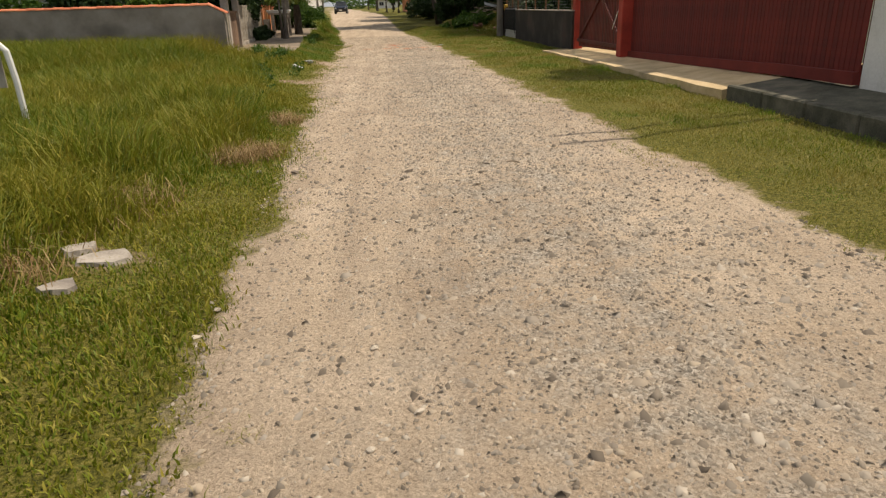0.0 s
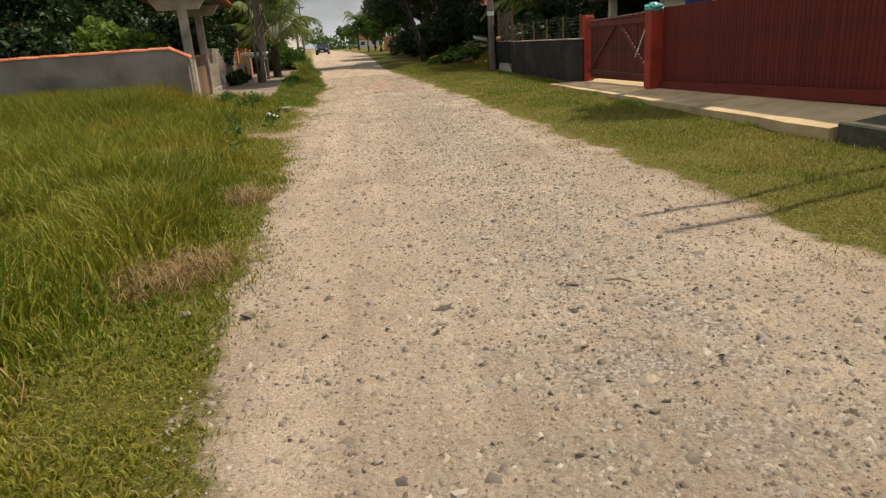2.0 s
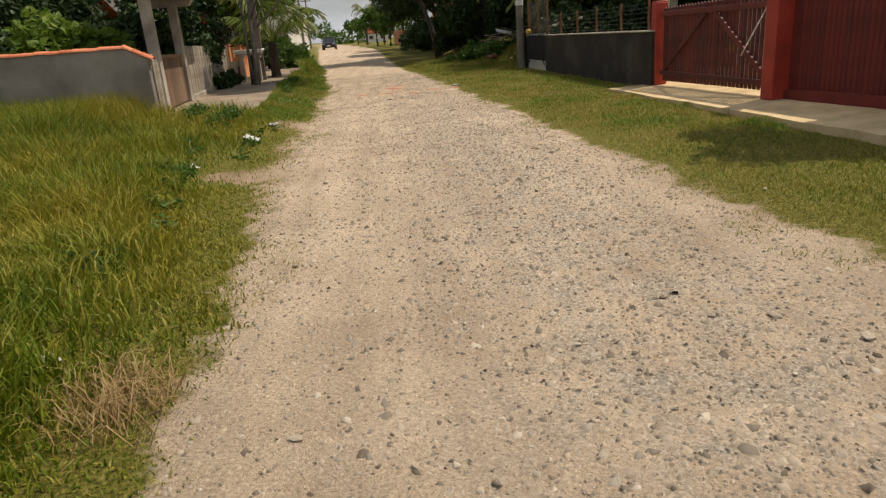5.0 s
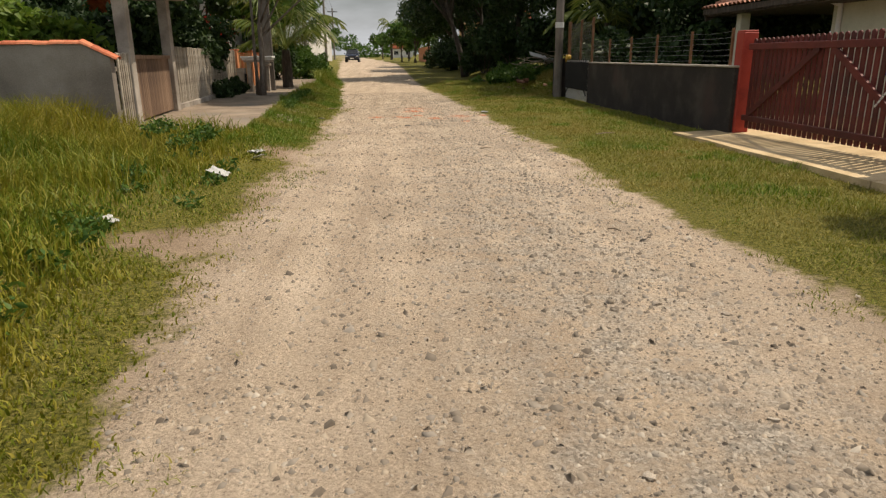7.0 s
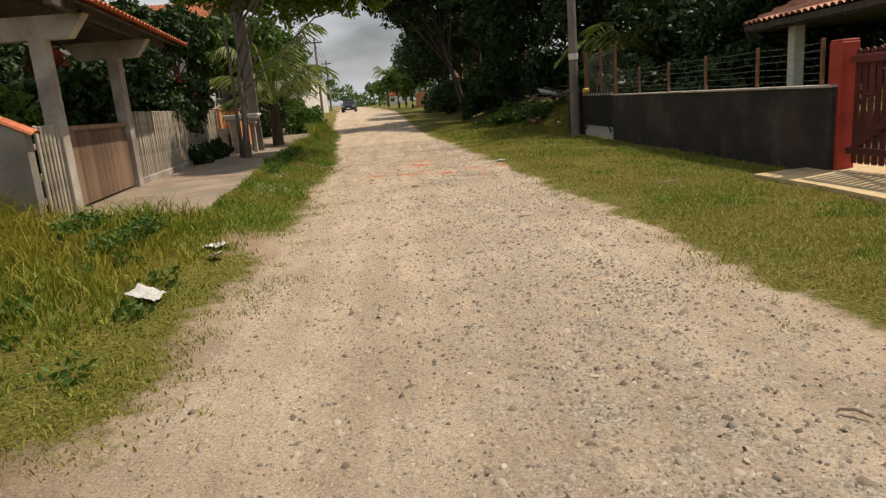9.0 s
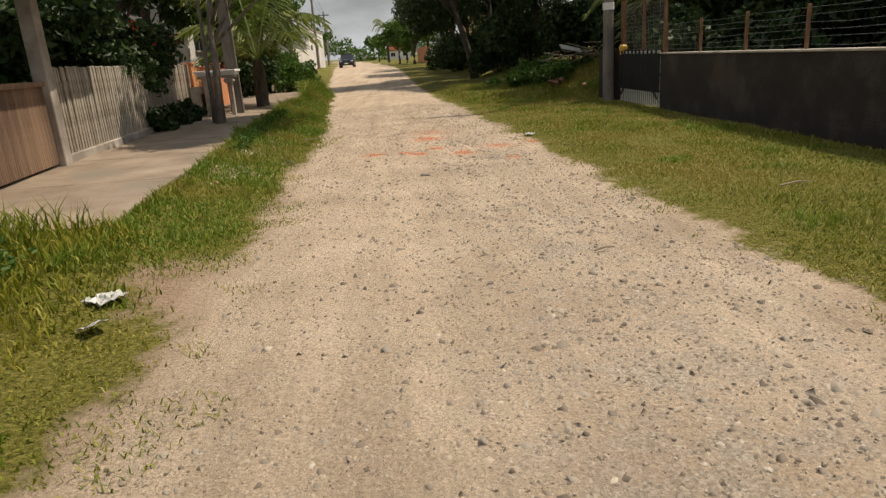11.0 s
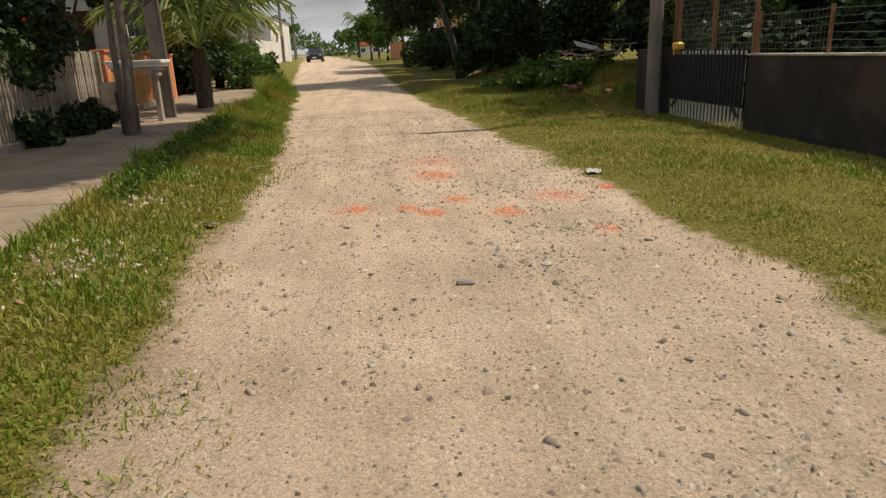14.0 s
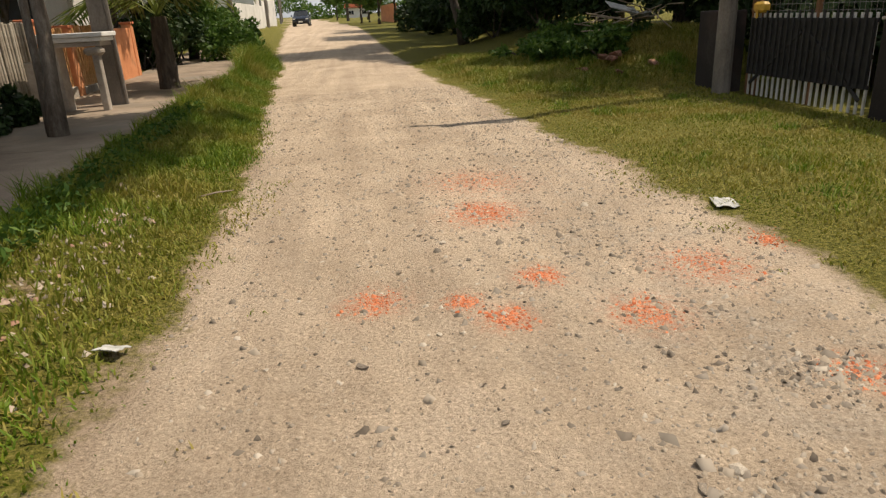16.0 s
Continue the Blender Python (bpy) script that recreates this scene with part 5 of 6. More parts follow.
# dark wood beyond the low wall
_wood = [((10.4, 45.6), 9.0, 4), ((12.5, 42.0), 9.5, 5), ((8.0, 51.5), 10.0, 6), ((11.0, 52.0), 11.0, 7), ((6.6, 57.5), 10.0, 8), ((10.0, 61.0), 10.0, 9), ((6.2, 65.5), 8.5, 10),
         ((15.0, 47.0), 10.5, 11), ((14.0, 37.5), 7.5, 12), ((11.2, 35.5), 6.2, 13), ((10.3, 40.6), 9.5, 14), ((5.9, 72.5), 7.0, 15), ((12.2, 31.8), 7.0, 16), ((15.5, 34.0), 8.0, 17), ((11.0, 47.0), 10, 18), ((13.0, 35.6), 6.4, 19)]
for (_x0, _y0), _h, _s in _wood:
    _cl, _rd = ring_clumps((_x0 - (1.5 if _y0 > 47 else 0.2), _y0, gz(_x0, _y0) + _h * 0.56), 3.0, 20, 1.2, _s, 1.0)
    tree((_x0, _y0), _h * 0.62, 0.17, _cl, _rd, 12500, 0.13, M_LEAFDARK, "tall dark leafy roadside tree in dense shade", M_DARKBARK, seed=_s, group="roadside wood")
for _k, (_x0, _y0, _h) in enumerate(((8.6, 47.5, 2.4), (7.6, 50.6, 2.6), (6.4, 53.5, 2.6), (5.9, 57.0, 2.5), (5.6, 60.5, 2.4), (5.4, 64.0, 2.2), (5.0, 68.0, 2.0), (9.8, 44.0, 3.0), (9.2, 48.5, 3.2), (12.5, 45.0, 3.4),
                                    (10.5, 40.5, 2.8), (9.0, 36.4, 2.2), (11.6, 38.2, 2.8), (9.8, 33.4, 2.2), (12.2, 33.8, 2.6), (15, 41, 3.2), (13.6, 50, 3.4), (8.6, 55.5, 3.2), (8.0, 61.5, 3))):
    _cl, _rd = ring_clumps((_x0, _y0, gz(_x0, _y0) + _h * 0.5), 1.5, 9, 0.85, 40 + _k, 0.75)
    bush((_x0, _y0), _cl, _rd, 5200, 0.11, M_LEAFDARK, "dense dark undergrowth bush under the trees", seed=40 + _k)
palm((9.0, 38.6), 2.6, 0.14, 9, 2.6, "wild palm with broad drooping fronds by the pole", seed=9, rise=1.0, drop=1.2, leaflet=0.7, n=20, width=0.06)
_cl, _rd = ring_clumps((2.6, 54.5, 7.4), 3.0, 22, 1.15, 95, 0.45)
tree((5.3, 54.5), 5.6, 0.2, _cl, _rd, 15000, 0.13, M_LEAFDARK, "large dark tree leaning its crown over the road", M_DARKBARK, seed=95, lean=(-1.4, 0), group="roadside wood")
# leafy bank with rubble
for _k, (_x0, _y0) in enumerate(((6.5, 41.6), (7.3, 42.8), (6.0, 43.4), (5.6, 45.6), (6.6, 45.0))):
    _cl, _rd = ring_clumps((_x0, _y0, gz(_x0, _y0) + 0.22), 0.75, 7, 0.42, 70 + _k, 0.4)
    bush((_x0, _y0), _cl, _rd, 3000, 0.07, M_LEAF, "bright green creeping bush on the grassy bank", seed=70 + _k)
# tree behind the red fence that shades the verge
_cl, _rd = ring_clumps((8.9, 18.4, 7.0), 1.15, 8, 0.6, 90, 0.6)
tree((8.6, 18.4), 5.6, 0.12, _cl, _rd, 4500, 0.10, M_LEAF, "leafy garden tree behind the red fence", seed=90)

# left gardens
_cl, _rd = ring_clumps((-4.75, 34.4, 1.95), 1.0, 10, 0.6, 21, 0.75)
_cl += [(-4.6, 32.9, 1.8), (-4.7, 36.2, 2.0)]
_rd += [0.55, 0.6]
bush((-4.9, 34.5), _cl, _rd, 9000, 0.075, M_LEAFDARK, "dark bush with red blossoms hanging over the pickets", seed=21)
leaf_cloud("blossom", [(-4.2, 33.5, 2.3), (-4.1, 34.8, 2.2), (-4.2, 35.6, 1.7), (-4.3, 34.0, 2.6)], [0.4, 0.4, 0.3, 0.3], 26, 0.05, M_FLOWER, None, seed=4)
tagged(bpy.data.objects["blossom"], "scattered red blossoms on the dark bush", "flowers", kind="stuff")
for _k, (_x0, _y0) in enumerate(((-4.25, 35.3), (-4.15, 36.2), (-4.1, 33.9))):
    _cl, _rd = ring_clumps((_x0, _y0, 0.55), 0.32, 6, 0.24, 24 + _k, 0.7)
    bush((_x0, _y0), _cl, _rd, 1200, 0.06, M_LEAFDARK, "small dark shrub at the foot of the pickets", seed=24 + _k)
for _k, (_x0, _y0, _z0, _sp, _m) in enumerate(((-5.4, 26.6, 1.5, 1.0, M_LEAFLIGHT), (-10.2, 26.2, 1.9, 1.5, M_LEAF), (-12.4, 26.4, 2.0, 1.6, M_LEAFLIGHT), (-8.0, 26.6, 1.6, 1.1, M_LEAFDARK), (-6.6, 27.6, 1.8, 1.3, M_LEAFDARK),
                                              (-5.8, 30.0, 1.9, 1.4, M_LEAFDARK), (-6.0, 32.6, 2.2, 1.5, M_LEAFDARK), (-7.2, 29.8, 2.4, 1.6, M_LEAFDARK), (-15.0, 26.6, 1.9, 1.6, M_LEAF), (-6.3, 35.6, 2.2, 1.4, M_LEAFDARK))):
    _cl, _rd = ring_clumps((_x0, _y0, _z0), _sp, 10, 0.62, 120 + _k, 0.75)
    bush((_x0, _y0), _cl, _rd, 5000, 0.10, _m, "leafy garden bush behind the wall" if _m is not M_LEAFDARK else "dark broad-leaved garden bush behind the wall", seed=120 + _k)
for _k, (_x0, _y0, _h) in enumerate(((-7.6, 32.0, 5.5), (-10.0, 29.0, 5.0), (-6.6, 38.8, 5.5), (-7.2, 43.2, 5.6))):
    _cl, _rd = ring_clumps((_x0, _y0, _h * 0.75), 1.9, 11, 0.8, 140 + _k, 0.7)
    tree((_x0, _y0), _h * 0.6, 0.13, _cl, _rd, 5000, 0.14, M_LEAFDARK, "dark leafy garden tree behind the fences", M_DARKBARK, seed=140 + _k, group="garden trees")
# hedge and trees past the palm
for _k, (_x0, _y0, _h, _m) in enumerate(((-5.6, 48.0, 1.6, M_LEAFDARK), (-5.2, 49.0, 1.9, M_LEAFDARK), (-5.6, 51.5, 2.2, M_LEAF), (-5.8, 54.5, 2.4, M_LEAF), (-6.0, 58, 2.6, M_LEAF), (-6.4, 62, 2.6, M_LEAF), (-3.5, 50.6, 0.95, M_LEAF), (-3.9, 53.0, 1.1, M_LEAF))):
    _cl, _rd = ring_clumps((_x0, _y0, gz(_x0, _y0) + _h * 0.5), 1.15, 9, 0.62, 160 + _k, _h * 0.4)
    bush((_x0, _y0), _cl, _rd, 3600, 0.09, _m, "unclipped green hedge bush beside the pavement", seed=160 + _k)
for _k, (_x0, _y0, _h, _m) in enumerate(((-5.6, 45.8, 6.4, M_LEAF), (-5.0, 51.5, 6.6, M_LEAF), (1.8, 97, 4.6, M_LEAF), (3.2, 87, 4.6, M_LEAF), (-6.2, 49.5, 6.2, M_LEAF), (-7.0, 56.0, 6.5, M_LEAF), (-7.6, 65.0, 6.0, M_LEAF), (-9.0, 112, 6.5, M_LEAF), (-12.5, 125, 7, M_LEAF), (2.8, 104, 5.2, M_LEAF), (4.8, 90, 6.6, M_LEAF), (6.0, 80, 7.2, M_LEAFDARK),
                                        (-1.5, 150, 6.5, M_LEAF), (3.5, 135, 6.0, M_LEAF), (-16, 150, 7, M_LEAF), (8, 115, 8, M_LEAF))):
    _cl, _rd = ring_clumps((_x0, _y0, gz(_x0, _y0) + _h * 0.62), 2.1, 11, 0.95, 180 + _k, 0.65)
    tree((_x0, _y0), _h * 0.55, 0.15, _cl, _rd, 4500, 0.16, _m, "green street tree further along the road", M_DARKBARK, seed=180 + _k, group="far street trees")
palm((0.4, 128), 5.4, 0.18, 12, 2.8, "tall palm far down the street", seed=33, n=14, leaflet=0.8, width=0.06)


def tree_belt(name, cs, r, n, size, mat, label, seed):
    ob = leaf_cloud(name, cs, r, n, size, mat, None, seed=seed)
    return tagged(ob, label, "trees", kind="stuff")


_g = np.random.default_rng(55)
_cs = [(x, 235 + _g.uniform(-12, 12), 2.5 + _g.uniform(0, 4)) for x in np.arange(-130, 130, 5)]
tree_belt("far_woods", _cs, [4.5] * len(_cs), 26000, 0.5, M_LEAF, "hazy green woods closing the street", 56)
_cs = [(22 + _g.uniform(-2, 3), y, 2 + _g.uniform(0, 5)) for y in np.arange(-30, 110, 3.2)] + [(-23 + _g.uniform(-3, 2), y, 2 + _g.uniform(0, 4)) for y in np.arange(-30, 110, 3.2)]
tree_belt("side_woods", _cs, [3.0] * len(_cs), 26000, 0.3, M_LEAFDARK, "dark woods behind the houses", 57)


# ---- grass ----
def scatter(n, x0, x1, y0, y1, power=1.0):
    y = y0 + (y1 - y0) * RNG.uniform(0, 1, n) ** power
    return RNG.uniform(x0, x1, n), y


# tall field on the left
_x, _y = scatter(780000, -12, 0.4, 3.2, 24.5, 1.12)
_d = road_left(_y) - _x
_vis = (_x > -2.2 - 0.50 * (_y - 2)) & (_x > -11)
_thin = np.clip(1.2 - 0.05 * (_y - 4) - 0.05 * np.abs(_x), 0.3, 1)
_cover = turf_cover(_x, _y) ** 1.3 * (0.5 + 0.5 * (lumpy(_x, _y, 1.1, 32) > -0.35))
_k = _vis & (RNG.uniform(0, 1, len(_x)) < _cover * _thin)
_x, _y, _d = _x[_k], _y[_k], _d[_k]
_rise = smooth01(_d + 0.25 * lumpy(_x, _y, 1.9, 54), np.interp(_y, (4, 9, 11, 16, 19), (0.75, 0.75, 0.25, 0.35, 0.6)), np.interp(_y, (4, 9, 11, 16, 19), (1.7, 1.7, 0.95, 1.3, 1.9)))
_h = (0.04 + 0.36 * _rise * np.interp(_y, (4, 9, 14, 20), (1.0, 1.05, 0.85, 0.6))) * (1 + 0.55 * lumpy(_x, _y, 1.7, 33) + 0.25 * lumpy(_x, _y, 6.0, 55)) * RNG.uniform(0.5, 1.35, len(_x))
_h = _h + 0.75 * smooth01(_y, 18.0, 23.5) * smooth01(-_x, 2.9, 4.6) * RNG.uniform(0.5, 1.2, len(_x))
tagged(blades("tall_grass", _x, _y, np.clip(_h, 0.02, 0.8), 0.0020 + 0.0036 * RNG.uniform(0, 1, len(_x)) + 0.00016 * _y, RNG.uniform(0.2, 1.0, len(_x)), M_TALL),
       "tall yellow-green grass filling the empty plot", "grass", kind="stuff")
# cropped verge grass on the right
_x, _y = scatter(400000, 2.4, 9.5, 4.0, 48.0, 1.4)
_e = _x - road_right(_y)
_lim = np.where(_y < 25.2, 6.12, np.where(_y < 38, 6.88, 9.5))
_k = (_x < _lim) & (RNG.uniform(0, 1, len(_x)) < turf_cover(_x, _y) ** 1.4) & (RNG.uniform(0, 1, len(_x)) < np.where(lumpy(_x, _y, 1.7, 35) > -0.55, 1, 0.35))
_x, _y, _e = _x[_k], _y[_k], _e[_k]
_clump = np.clip(lumpy(_x, _y, 3.1, 56), 0, 1)
_h = (0.018 + 0.026 * smooth01(_e, 0.1, 0.9) + 0.05 * _clump ** 2 * smooth01(_e, 0.4, 1.2) + 0.12 * smooth01(_y, 37.5, 41) * smooth01(_e, 0.4, 1.4)) * (1 + 0.4 * lumpy(_x, _y, 1.5, 36)) * RNG.uniform(0.5, 1.6, len(_x))
_w = 0.0014 + 0.0018 * RNG.uniform(0, 1, len(_x)) + 0.00014 * _y
_l = RNG.uniform(0.4, 1.1, len(_x))
for _name, _sel, _m, _lab in (("verge_grass", _clump < 0.42, M_GRASS, "short trampled yellow-green verge grass"), ("clover_tufts", _clump >= 0.42, M_LUSH, "fresher green tufts in the verge grass")):
    tagged(blades(_name, _x[_sel], _y[_sel], np.clip(_h[_sel], 0.012, 0.3), _w[_sel], _l[_sel], _m), _lab, "grass", kind="stuff")
# lush strip between pavement and road on the left
_x, _y = scatter(300000, -4.5, 0.3, 23.5, 52.0, 1.25)
_d = road_left(_y) - _x
_p = _x - pave_edge(_y) - 0.02
_k = (_p > 0) & (RNG.uniform(0, 1, len(_x)) < turf_cover(_x, _y) ** 1.3 * np.interp(_y, (23, 29, 31, 34), (0.6, 0.65, 0.85, 1)))
_x, _y, _d, _p = _x[_k], _y[_k], _d[_k], _p[_k]
_h = np.interp(_y, (23, 29, 32, 38, 44, 46, 52), (0.055, 0.055, 0.09, 0.12, 0.12, 0.35, 0.5)) * (1 + 0.5 * lumpy(_x, _y, 2, 38) + 0.3 * lumpy(_x, _y, 7, 57)) * RNG.uniform(0.45, 1.5, len(_x)) * (0.35 + 0.65 * smooth01(_d, 0, 0.6)) * (1 + 0.8 * (1 - smooth01(_p, 0.0, 0.3)))
tagged(blades("kerb_grass", _x, _y, np.clip(_h, 0.02, 0.8), 0.002 + 0.002 * RNG.uniform(0, 1, len(_x)) + 0.00012 * _y, RNG.uniform(0.3, 1.0, len(_x)), M_LUSH),
       "green grass strip between pavement and road", "grass", kind="stuff")
# flat runners creeping over the road edges
_x, _y = scatter(150000, -1.8, 4.8, 4.5, 36.0, 1.2)
_in = np.minimum(_x - road_left(_y), road_right(_y) - _x)
_k = (_in < 0.4) & (_in > -0.7) & (lumpy(_x, _y, 3.2, 39) + 0.5 * lumpy(_x, _y, 9.0, 58) > 0.18 + 0.9 * np.clip(_in, -0.2, 1))
_x, _y = _x[_k], _y[_k]
tagged(blades("edge_grass", _x, _y, RNG.uniform(0.015, 0.075, len(_x)), 0.0016 + 0.00014 * _y, RNG.uniform(0.7, 1.35, len(_x)), M_GRASS), "thin grass tufts creeping over the road edge", "grass", kind="stuff")
# dry tufts, broad-leaved weeds, straw
_pc = [(-0.2, 11.0, 0.3), (-0.75, 5.4, 0.45), (-0.45, 10.7, 0.3), (-0.9, 9.0, 0.4), (-0.25, 13.2, 0.25), (-1.1, 7.6, 0.4)]
_xx, _yy2 = [], []
for _cx, _cy, _r in _pc:
    _xx.append(RNG.normal(_cx, _r * 0.5, 500))
    _yy2.append(RNG.normal(_cy, _r * 0.6, 500))
_x, _y = np.concatenate(_xx), np.concatenate(_yy2)
_k = _x < road_left(_y) - 0.05
_x, _y = _x[_k], _y[_k]
tagged(blades("dry_grass", _x, _y, RNG.uniform(0.06, 0.24, len(_x)), np.full(len(_x), 0.003), RNG.uniform(0.8, 1.35, len(_x)), M_DRY), "dry straw-coloured grass tufts", "grass", kind="stuff")
_cs = [(x, y, gz(x, y) + 0.05) for x, y in zip(RNG.uniform(-2.6, -0.9, 60), RNG.uniform(4, 23, 60))] + [(float(pave_edge(y)) + 0.3, y, gz(-1.9, y) + 0.07) for y in np.linspace(29.5, 38, 22)] + [(-1.95 + 0.35 * math.sin(q * 2.1), 22.9 + 0.4 * math.sin(q * 1.3), gz(-1.95, 22.9) + 0.12 + 0.1 * (q % 3)) for q in range(12)]
tree_belt("weeds", _cs, [0.16] * len(_cs), 6500, 0.035, M_LEAF, "broad-leaved green weeds among the grass", 58)


# ---- loose things ----
def crumpled(name, at, sx, sy, sz, mat, label, category, seed, tilt=0.9):
    """A crumpled thin sheet with folds."""
    random.seed(seed)
    bm = bmesh.new()
    bmesh.ops.create_grid(bm, x_segments=8, y_segments=8, size=0.5)
    off = Vector((seed * 3.1, seed * 1.7, 0))
    for v in bm.verts:
        h = noise.noise(v.co * 3 + off) * 0.35 + (v.co.y + 0.5) * tilt + (1 - tilt) * (0.4 + 0.9 * noise.noise(v.co * 7 + off))
        v.co = Vector((v.co.x * sx + 0.1 * sx * noise.noise(v.co * 4 + off), v.co.y * sy, max(0, h + 0.25) * sz))
    bmesh.ops.solidify(bm, geom=bm.faces, thickness=0.004)
    bmesh.ops.transform(bm, matrix=Matrix.Translation(at) @ Euler((0, 0, seed * 1.3)).to_matrix().to_4x4(), verts=bm.verts)
    return tagged(part(name, bm, mat), label, category)


for _n, _x0, _y0, _sx, _sy, _sz, _l, _up in (("paper", -1.02, 21.2, 0.26, 0.22, 0.16, "crumpled white paper lying in the grass", 0.015), ("paper", -0.84, 22.6, 0.15, 0.12, 0.1, "small white paper scrap in the grass", 0.02),
                                            ("plastic_bag", -0.95, 23.05, 0.22, 0.2, 0.10, "clear crumpled plastic bag at the verge", 0.0), ("paper", -1.35, 18.9, 0.14, 0.10, 0.1, "torn pale wrapper in the grass", 0.01),
                                            ("paper", -0.68, 29.15, 0.14, 0.1, 0.06, "small white scrap on the grass strip", 0.02), ("plastic_bag", 3.38, 30.68, 0.24, 0.17, 0.035, "grey plastic litter at the road edge", 0.01),
                                            ("paper", -0.72, 13.6, 0.16, 0.1, 0.06, "pale plastic scrap in the grass", 0.02)):
    crumpled(_n, (_x0, _y0, gz(_x0, _y0) + _up), _sx, _sy, _sz * 0.5, M_PAPER, _l, "litter", int(abs(_x0 * 7 + _y0)) % 9 + 1, 0.9 if _n == "paper" else 0.1)
for _x0, _y0, _sx, _sy, _r in ((-0.62, 7.85, 0.30, 0.26, 0.3), (-0.82, 7.98, 0.2, 0.18, 0.9), (-0.68, 7.38, 0.18, 0.16, 0.5)):
    bm = bmesh.new()
    vs = bmesh.ops.create_cone(bm, cap_ends=True, segments=9, radius1=0.5, radius2=0.46, depth=0.04)["verts"]
    for v in vs:
        q = 1 + 0.5 * noise.noise(Vector((v.co.x * 4 + _x0 * 9, v.co.y * 4, 0)))
        v.co = Vector((v.co.x * _sx * q * 1.15, v.co.y * _sy * q, v.co.z + 0.015 * noise.noise(v.co * 5)))
    bmesh.ops.transform(bm, matrix=Matrix.Translation((_x0, _y0, gz(_x0, _y0) + 0.012)) @ Euler((0.03, 0.05, _r)).to_matrix().to_4x4(), verts=vs)
    tagged(part("concrete_slab", bm, M_CONCRETE), "broken pale concrete slab piece in the grass", "slab", "broken slabs")
sign = thing("sign_frame", (-3.05, 12.0, gz(-3.05, 12)), "bent white metal sign frame standing in the grass", "sign")
bm = bmesh.new()
tube(bm, [(-3.02, 12, 0.05), (-3.03, 12, 0.8), (-3.06, 12, 1.12), (-3.16, 12, 1.24), (-3.4, 12, 1.26), (-3.75, 12, 1.26)], [0.035] * 6, 8)
part("frame", bm, M_WHITE, sign)
part("post", solid(lambda bm: rod(bm, (-3.75, 12, 0.05), (-3.75, 12, 1.25), 0.035, seg=8)), M_WHITE, sign)
part("panel", solid(lambda bm: box(bm, (-3.42, 12.01, 0.9), (0.55, 0.02, 0.36), bevel=0.004)), M_CONCRETE, sign, "grey sheet panel")

# rubble on the bank
_rub = thing("rubble_heap", (7.6, 42.5, gz(7.6, 42.5)), "heap of broken sheets, sticks and bricks on the bank", "rubble")
random.seed(12)
for _k in range(26):
    _x0, _y0 = random.gauss(7.3, 0.5), random.gauss(42.2, 0.5)
    bm = bmesh.new()
    _a = random.uniform(0, 3.1)
    _p = Vector((_x0, _y0, gz(_x0, _y0) + random.uniform(0.3, 0.85)))
    _d = Vector((math.cos(_a), math.sin(_a), random.uniform(-0.25, 0.35))) * random.uniform(0.3, 0.7)
    rod(bm, _p - _d, _p + _d, 0.018, 0.012, 6)
    part("stick", bm, M_STICK, _rub)
for _k in range(3):
    bm = bmesh.new()
    box(bm, (7.2 + 0.35 * _k, 42.3 + 0.2 * _k, gz(7.2, 42.3) + 0.85 - 0.12 * _k), (0.75, 0.5, 0.025), rz=0.5 * _k, rx=0.3 - 0.2 * _k, ry=0.25, bevel=0.005)
    part("sheet", bm, M_PAPER, _rub, "broken white sheet")
heap = thing("brick_heap", (6.2, 40.2, gz(6.2, 40.2)), "small heap of broken red bricks and roots", "rubble")
M_brickme = [mesh_of("brick", pebble(200 + q, 0.65), M_BRICK) for q in range(4)]
random.seed(31)
for _k in range(16):
    _x0, _y0 = random.gauss(6.2, 0.32), random.gauss(40.3, 0.3)
    _s = random.uniform(0.05, 0.13)
    piece("brick", M_brickme[_k % 4], heap, (_x0, _y0, gz(_x0, _y0) + 0.04 + 0.3 * math.exp(-((_x0 - 6.2) ** 2 + (_y0 - 40.3) ** 2) * 5)), random.uniform(0, 6), random.uniform(-0.5, 0.5), 0, (_s * 1.5, _s, _s))

# crushed brick crumbs and rubble on the strip
_x = np.concatenate([RNG.normal(bx, r * 0.45, int(420 * k)) for bx, by, r, k in BRICK_SPOTS])
_y = np.concatenate([RNG.normal(by, r * 0.5, int(420 * k)) for bx, by, r, k in BRICK_SPOTS])
strewn("brick_crumbs", _x, _y, np.clip(RNG.lognormal(-5.3, 0.45, len(_x)), 0.0025, 0.016), foliage("brick_crumb", [(0.36, 0.10, 0.045), (0.55, 0.17, 0.07), (0.64, 0.27, 0.14)], rough=0.9, glow=0.0), "crushed red brick crumbs on the road")
_x = np.concatenate([RNG.normal(-1.25, 0.22, 260), RNG.normal(-1.3, 0.2, 160), RNG.normal(2.44, 0.16, 240), RNG.normal(2.6, 0.3, 260), RNG.normal(1.8, 0.2, 160)])
_y = np.concatenate([RNG.normal(27.9, 0.5, 260), RNG.normal(30.2, 0.6, 160), RNG.normal(28.28, 0.12, 240), RNG.normal(20.4, 0.3, 260), RNG.normal(27.5, 0.2, 160)])
strewn("rubble_chips", _x, _y, np.clip(RNG.lognormal(-4.6, 0.45, len(_x)), 0.005, 0.035), M_GRAVEL, "pale rubble chips scattered on verge and road")

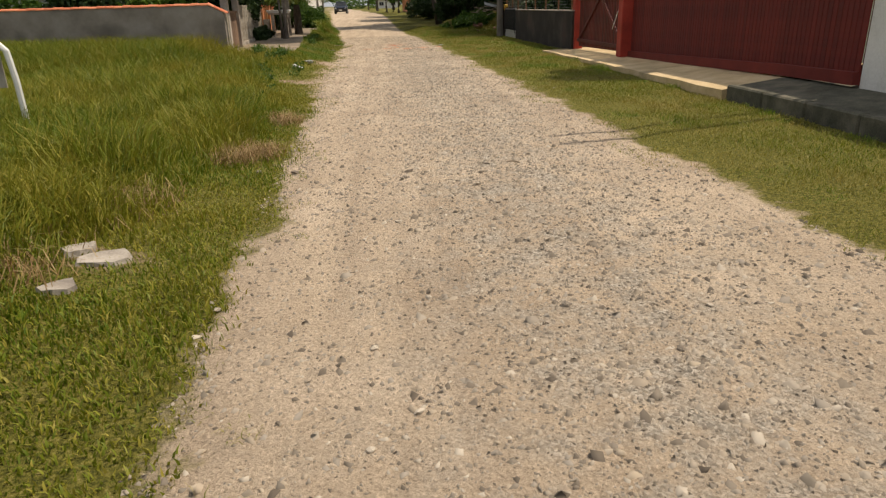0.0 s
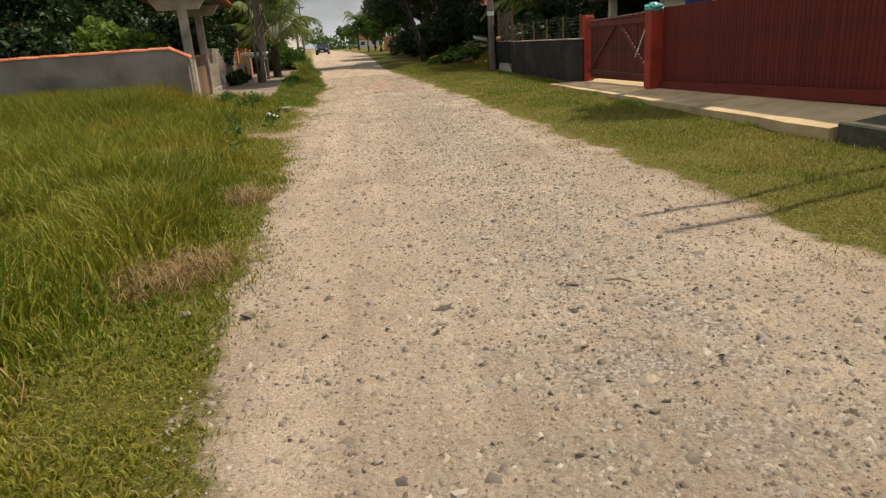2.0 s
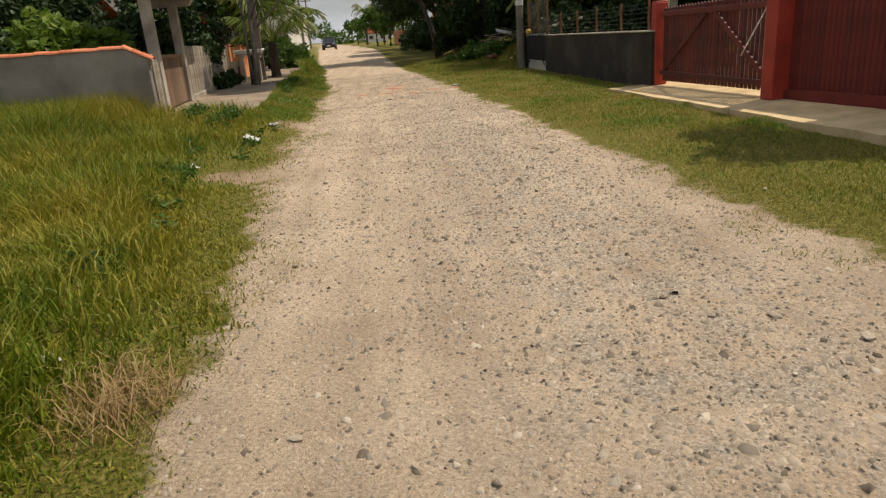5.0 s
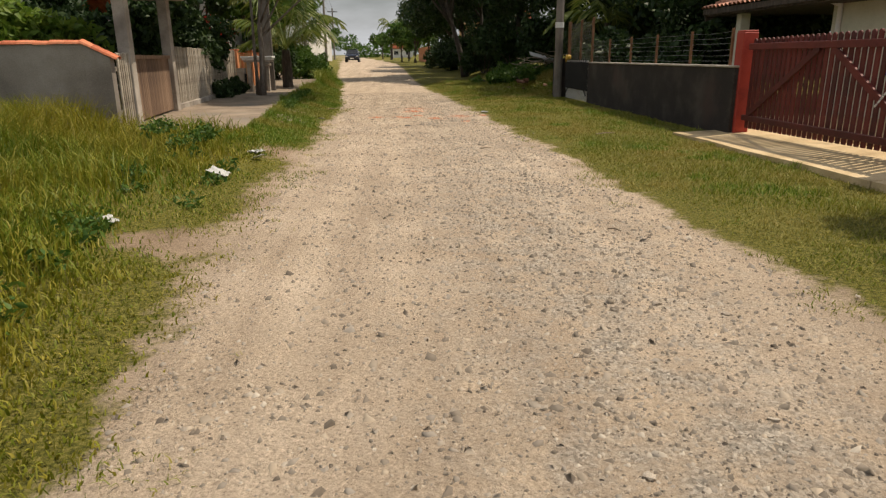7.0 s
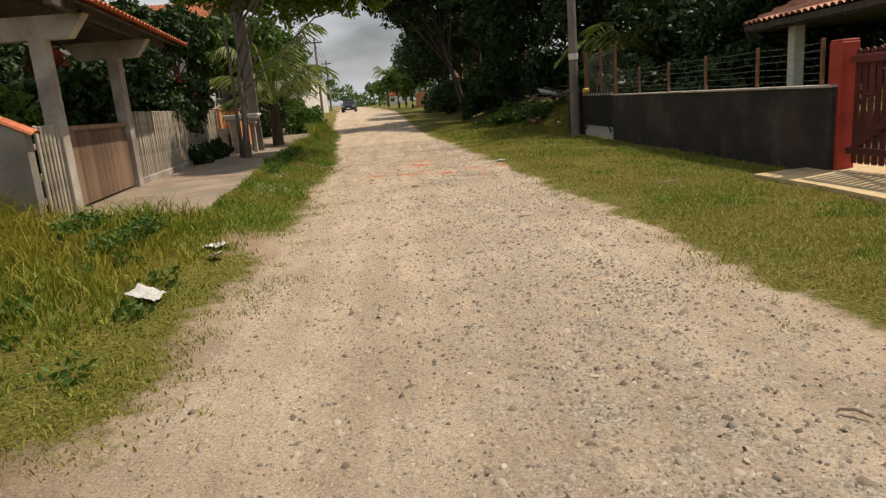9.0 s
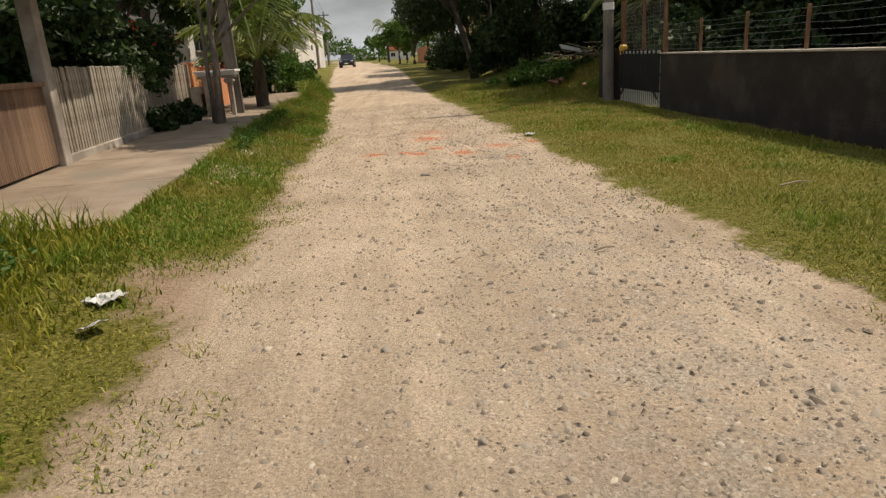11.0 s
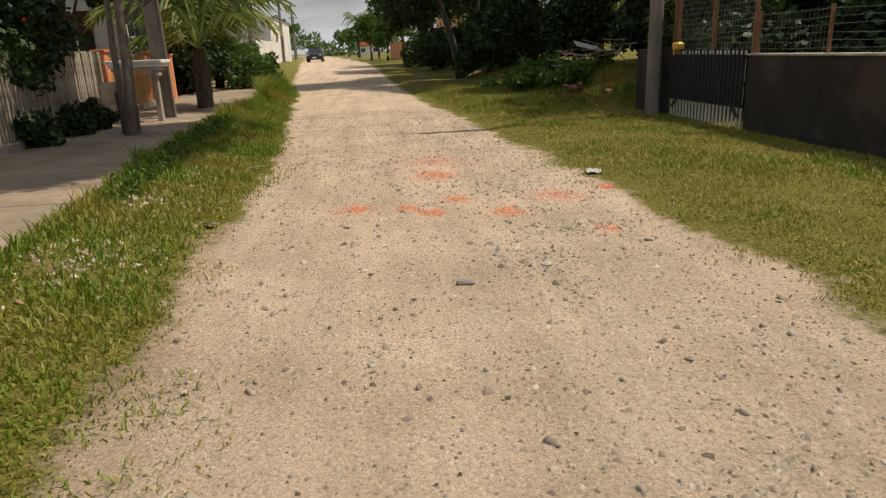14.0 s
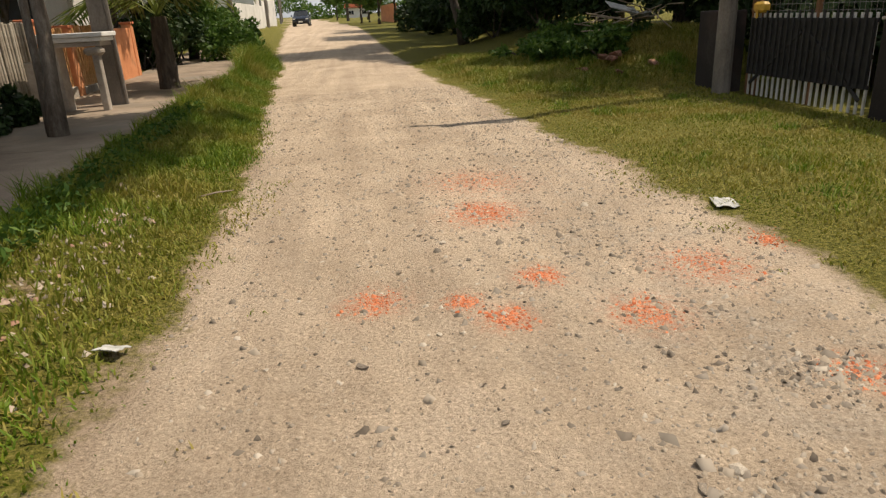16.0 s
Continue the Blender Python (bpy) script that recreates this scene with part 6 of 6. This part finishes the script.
_x = np.concatenate([RNG.normal(-1.25, 0.22, 90), RNG.normal(-1.3, 0.18, 60), RNG.normal(-1.15, 0.2, 40)])
_y = np.concatenate([RNG.normal(29.7, 0.55, 90), RNG.normal(31.2, 0.5, 60), RNG.normal(27.5, 0.5, 40)])
strewn("scraps", _x, _y, RNG.uniform(0.012, 0.034, len(_x)), foliage("scrap", [(0.34, 0.29, 0.22), (0.20, 0.155, 0.10), (0.46, 0.41, 0.34), (0.32, 0.17, 0.11)], rough=0.8, glow=0.0), "pale litter and broken rubble lying in the grass strip")

# ---- single stones on the road ----
M_stones = [mesh_of("stone", pebble(300 + q, 0.55 + 0.05 * (q % 4)), M_STONE) for q in range(8)]
random.seed(77)
_spots = [(0.925, 10.04, 0.025), (1.86, 9.2, 0.037), (1.19, 8.34, 0.028), (2.565, 16.77, 0.028), (0.131, 24.34, 0.028), (1.77, 27.76, 0.031), (0.54, 28.72, 0.028), (1.98, 6.83, 0.031), (2.77, 8.36, 0.028), (1.21, 6.02, 0.025),
          (3.05, 13.0, 0.037), (2.8, 13.3, 0.031), (1.03, 29.2, 0.019), (1.91, 27.38, 0.034), (1.76, 27.21, 0.024), (1.97, 27.24, 0.032), (0.69, 27.55, 0.036), (0.73, 27.47, 0.028), (1.02, 27.62, 0.02), (0.26, 10.07, 0.042), (2.11, 9.84, 0.04), (2.06, 9.95, 0.034), (1.62, 27.7, 0.022),
          (-0.1, 10.2, 0.034), (2.9, 16.6, 0.034), (0.98, 26.95, 0.018), (1.75, 11.0, 0.03)]
for _k in range(262):
    _y0 = random.uniform(5, 38)
    _u = random.random()
    _x0 = float(road_left(_y0) * (1 - _u) + road_right(_y0) * _u)
    if random.random() < 0.6:
        _x0 = random.gauss(2.3, 0.7)
    _spots.append((_x0, _y0, random.uniform(0.010, 0.026)))
for _k, (_x0, _y0, _s) in enumerate(_spots):
    piece("stone", M_stones[_k % 8], road, (_x0, _y0, gz(_x0, _y0) + 0.012 + _s * 0.2), random.uniform(0, 6), random.uniform(-0.3, 0.3), 0, (_s * random.uniform(0.9, 1.5), _s, _s * random.uniform(0.7, 1)))
bm = bmesh.new()
box(bm, (1.315, 27.12, gz(1.32, 27.12) + 0.022), (0.115, 0.06, 0.045), rz=-0.15, bevel=0.012)
for v in bm.verts:
    v.co += Vector((noise.noise(v.co * 30), noise.noise(v.co * 25), noise.noise(v.co * 35))) * 0.012
tagged(part("broken_brick", bm, M_POLE), "grey-brown broken brick lying on the road", "brick")
for _k, (_x0, _y0, _a, _l) in enumerate(((2.85, 18.4, -0.9, 0.13), (2.45, 23.4, 0.2, 0.16), (-0.75, 32.2, 0.4, 0.35), (4.8, 24.9, 0.1, 0.35), (2.3, 9.9, -0.6, 0.14))):
    bm = bmesh.new()
    _d = Vector((math.cos(_a), math.sin(_a), 0.03)) * _l / 2
    _p = Vector((_x0, _y0, gz(_x0, _y0) + 0.035))
    tube(bm, [_p - _d, _p + Vector((0.01, 0.012, 0.01)), _p + _d], [0.007, 0.009, 0.005], 6, 0.1)
    tagged(part("stick", bm, M_STICK), "dry grey stick lying on the ground", "stick", "loose sticks")
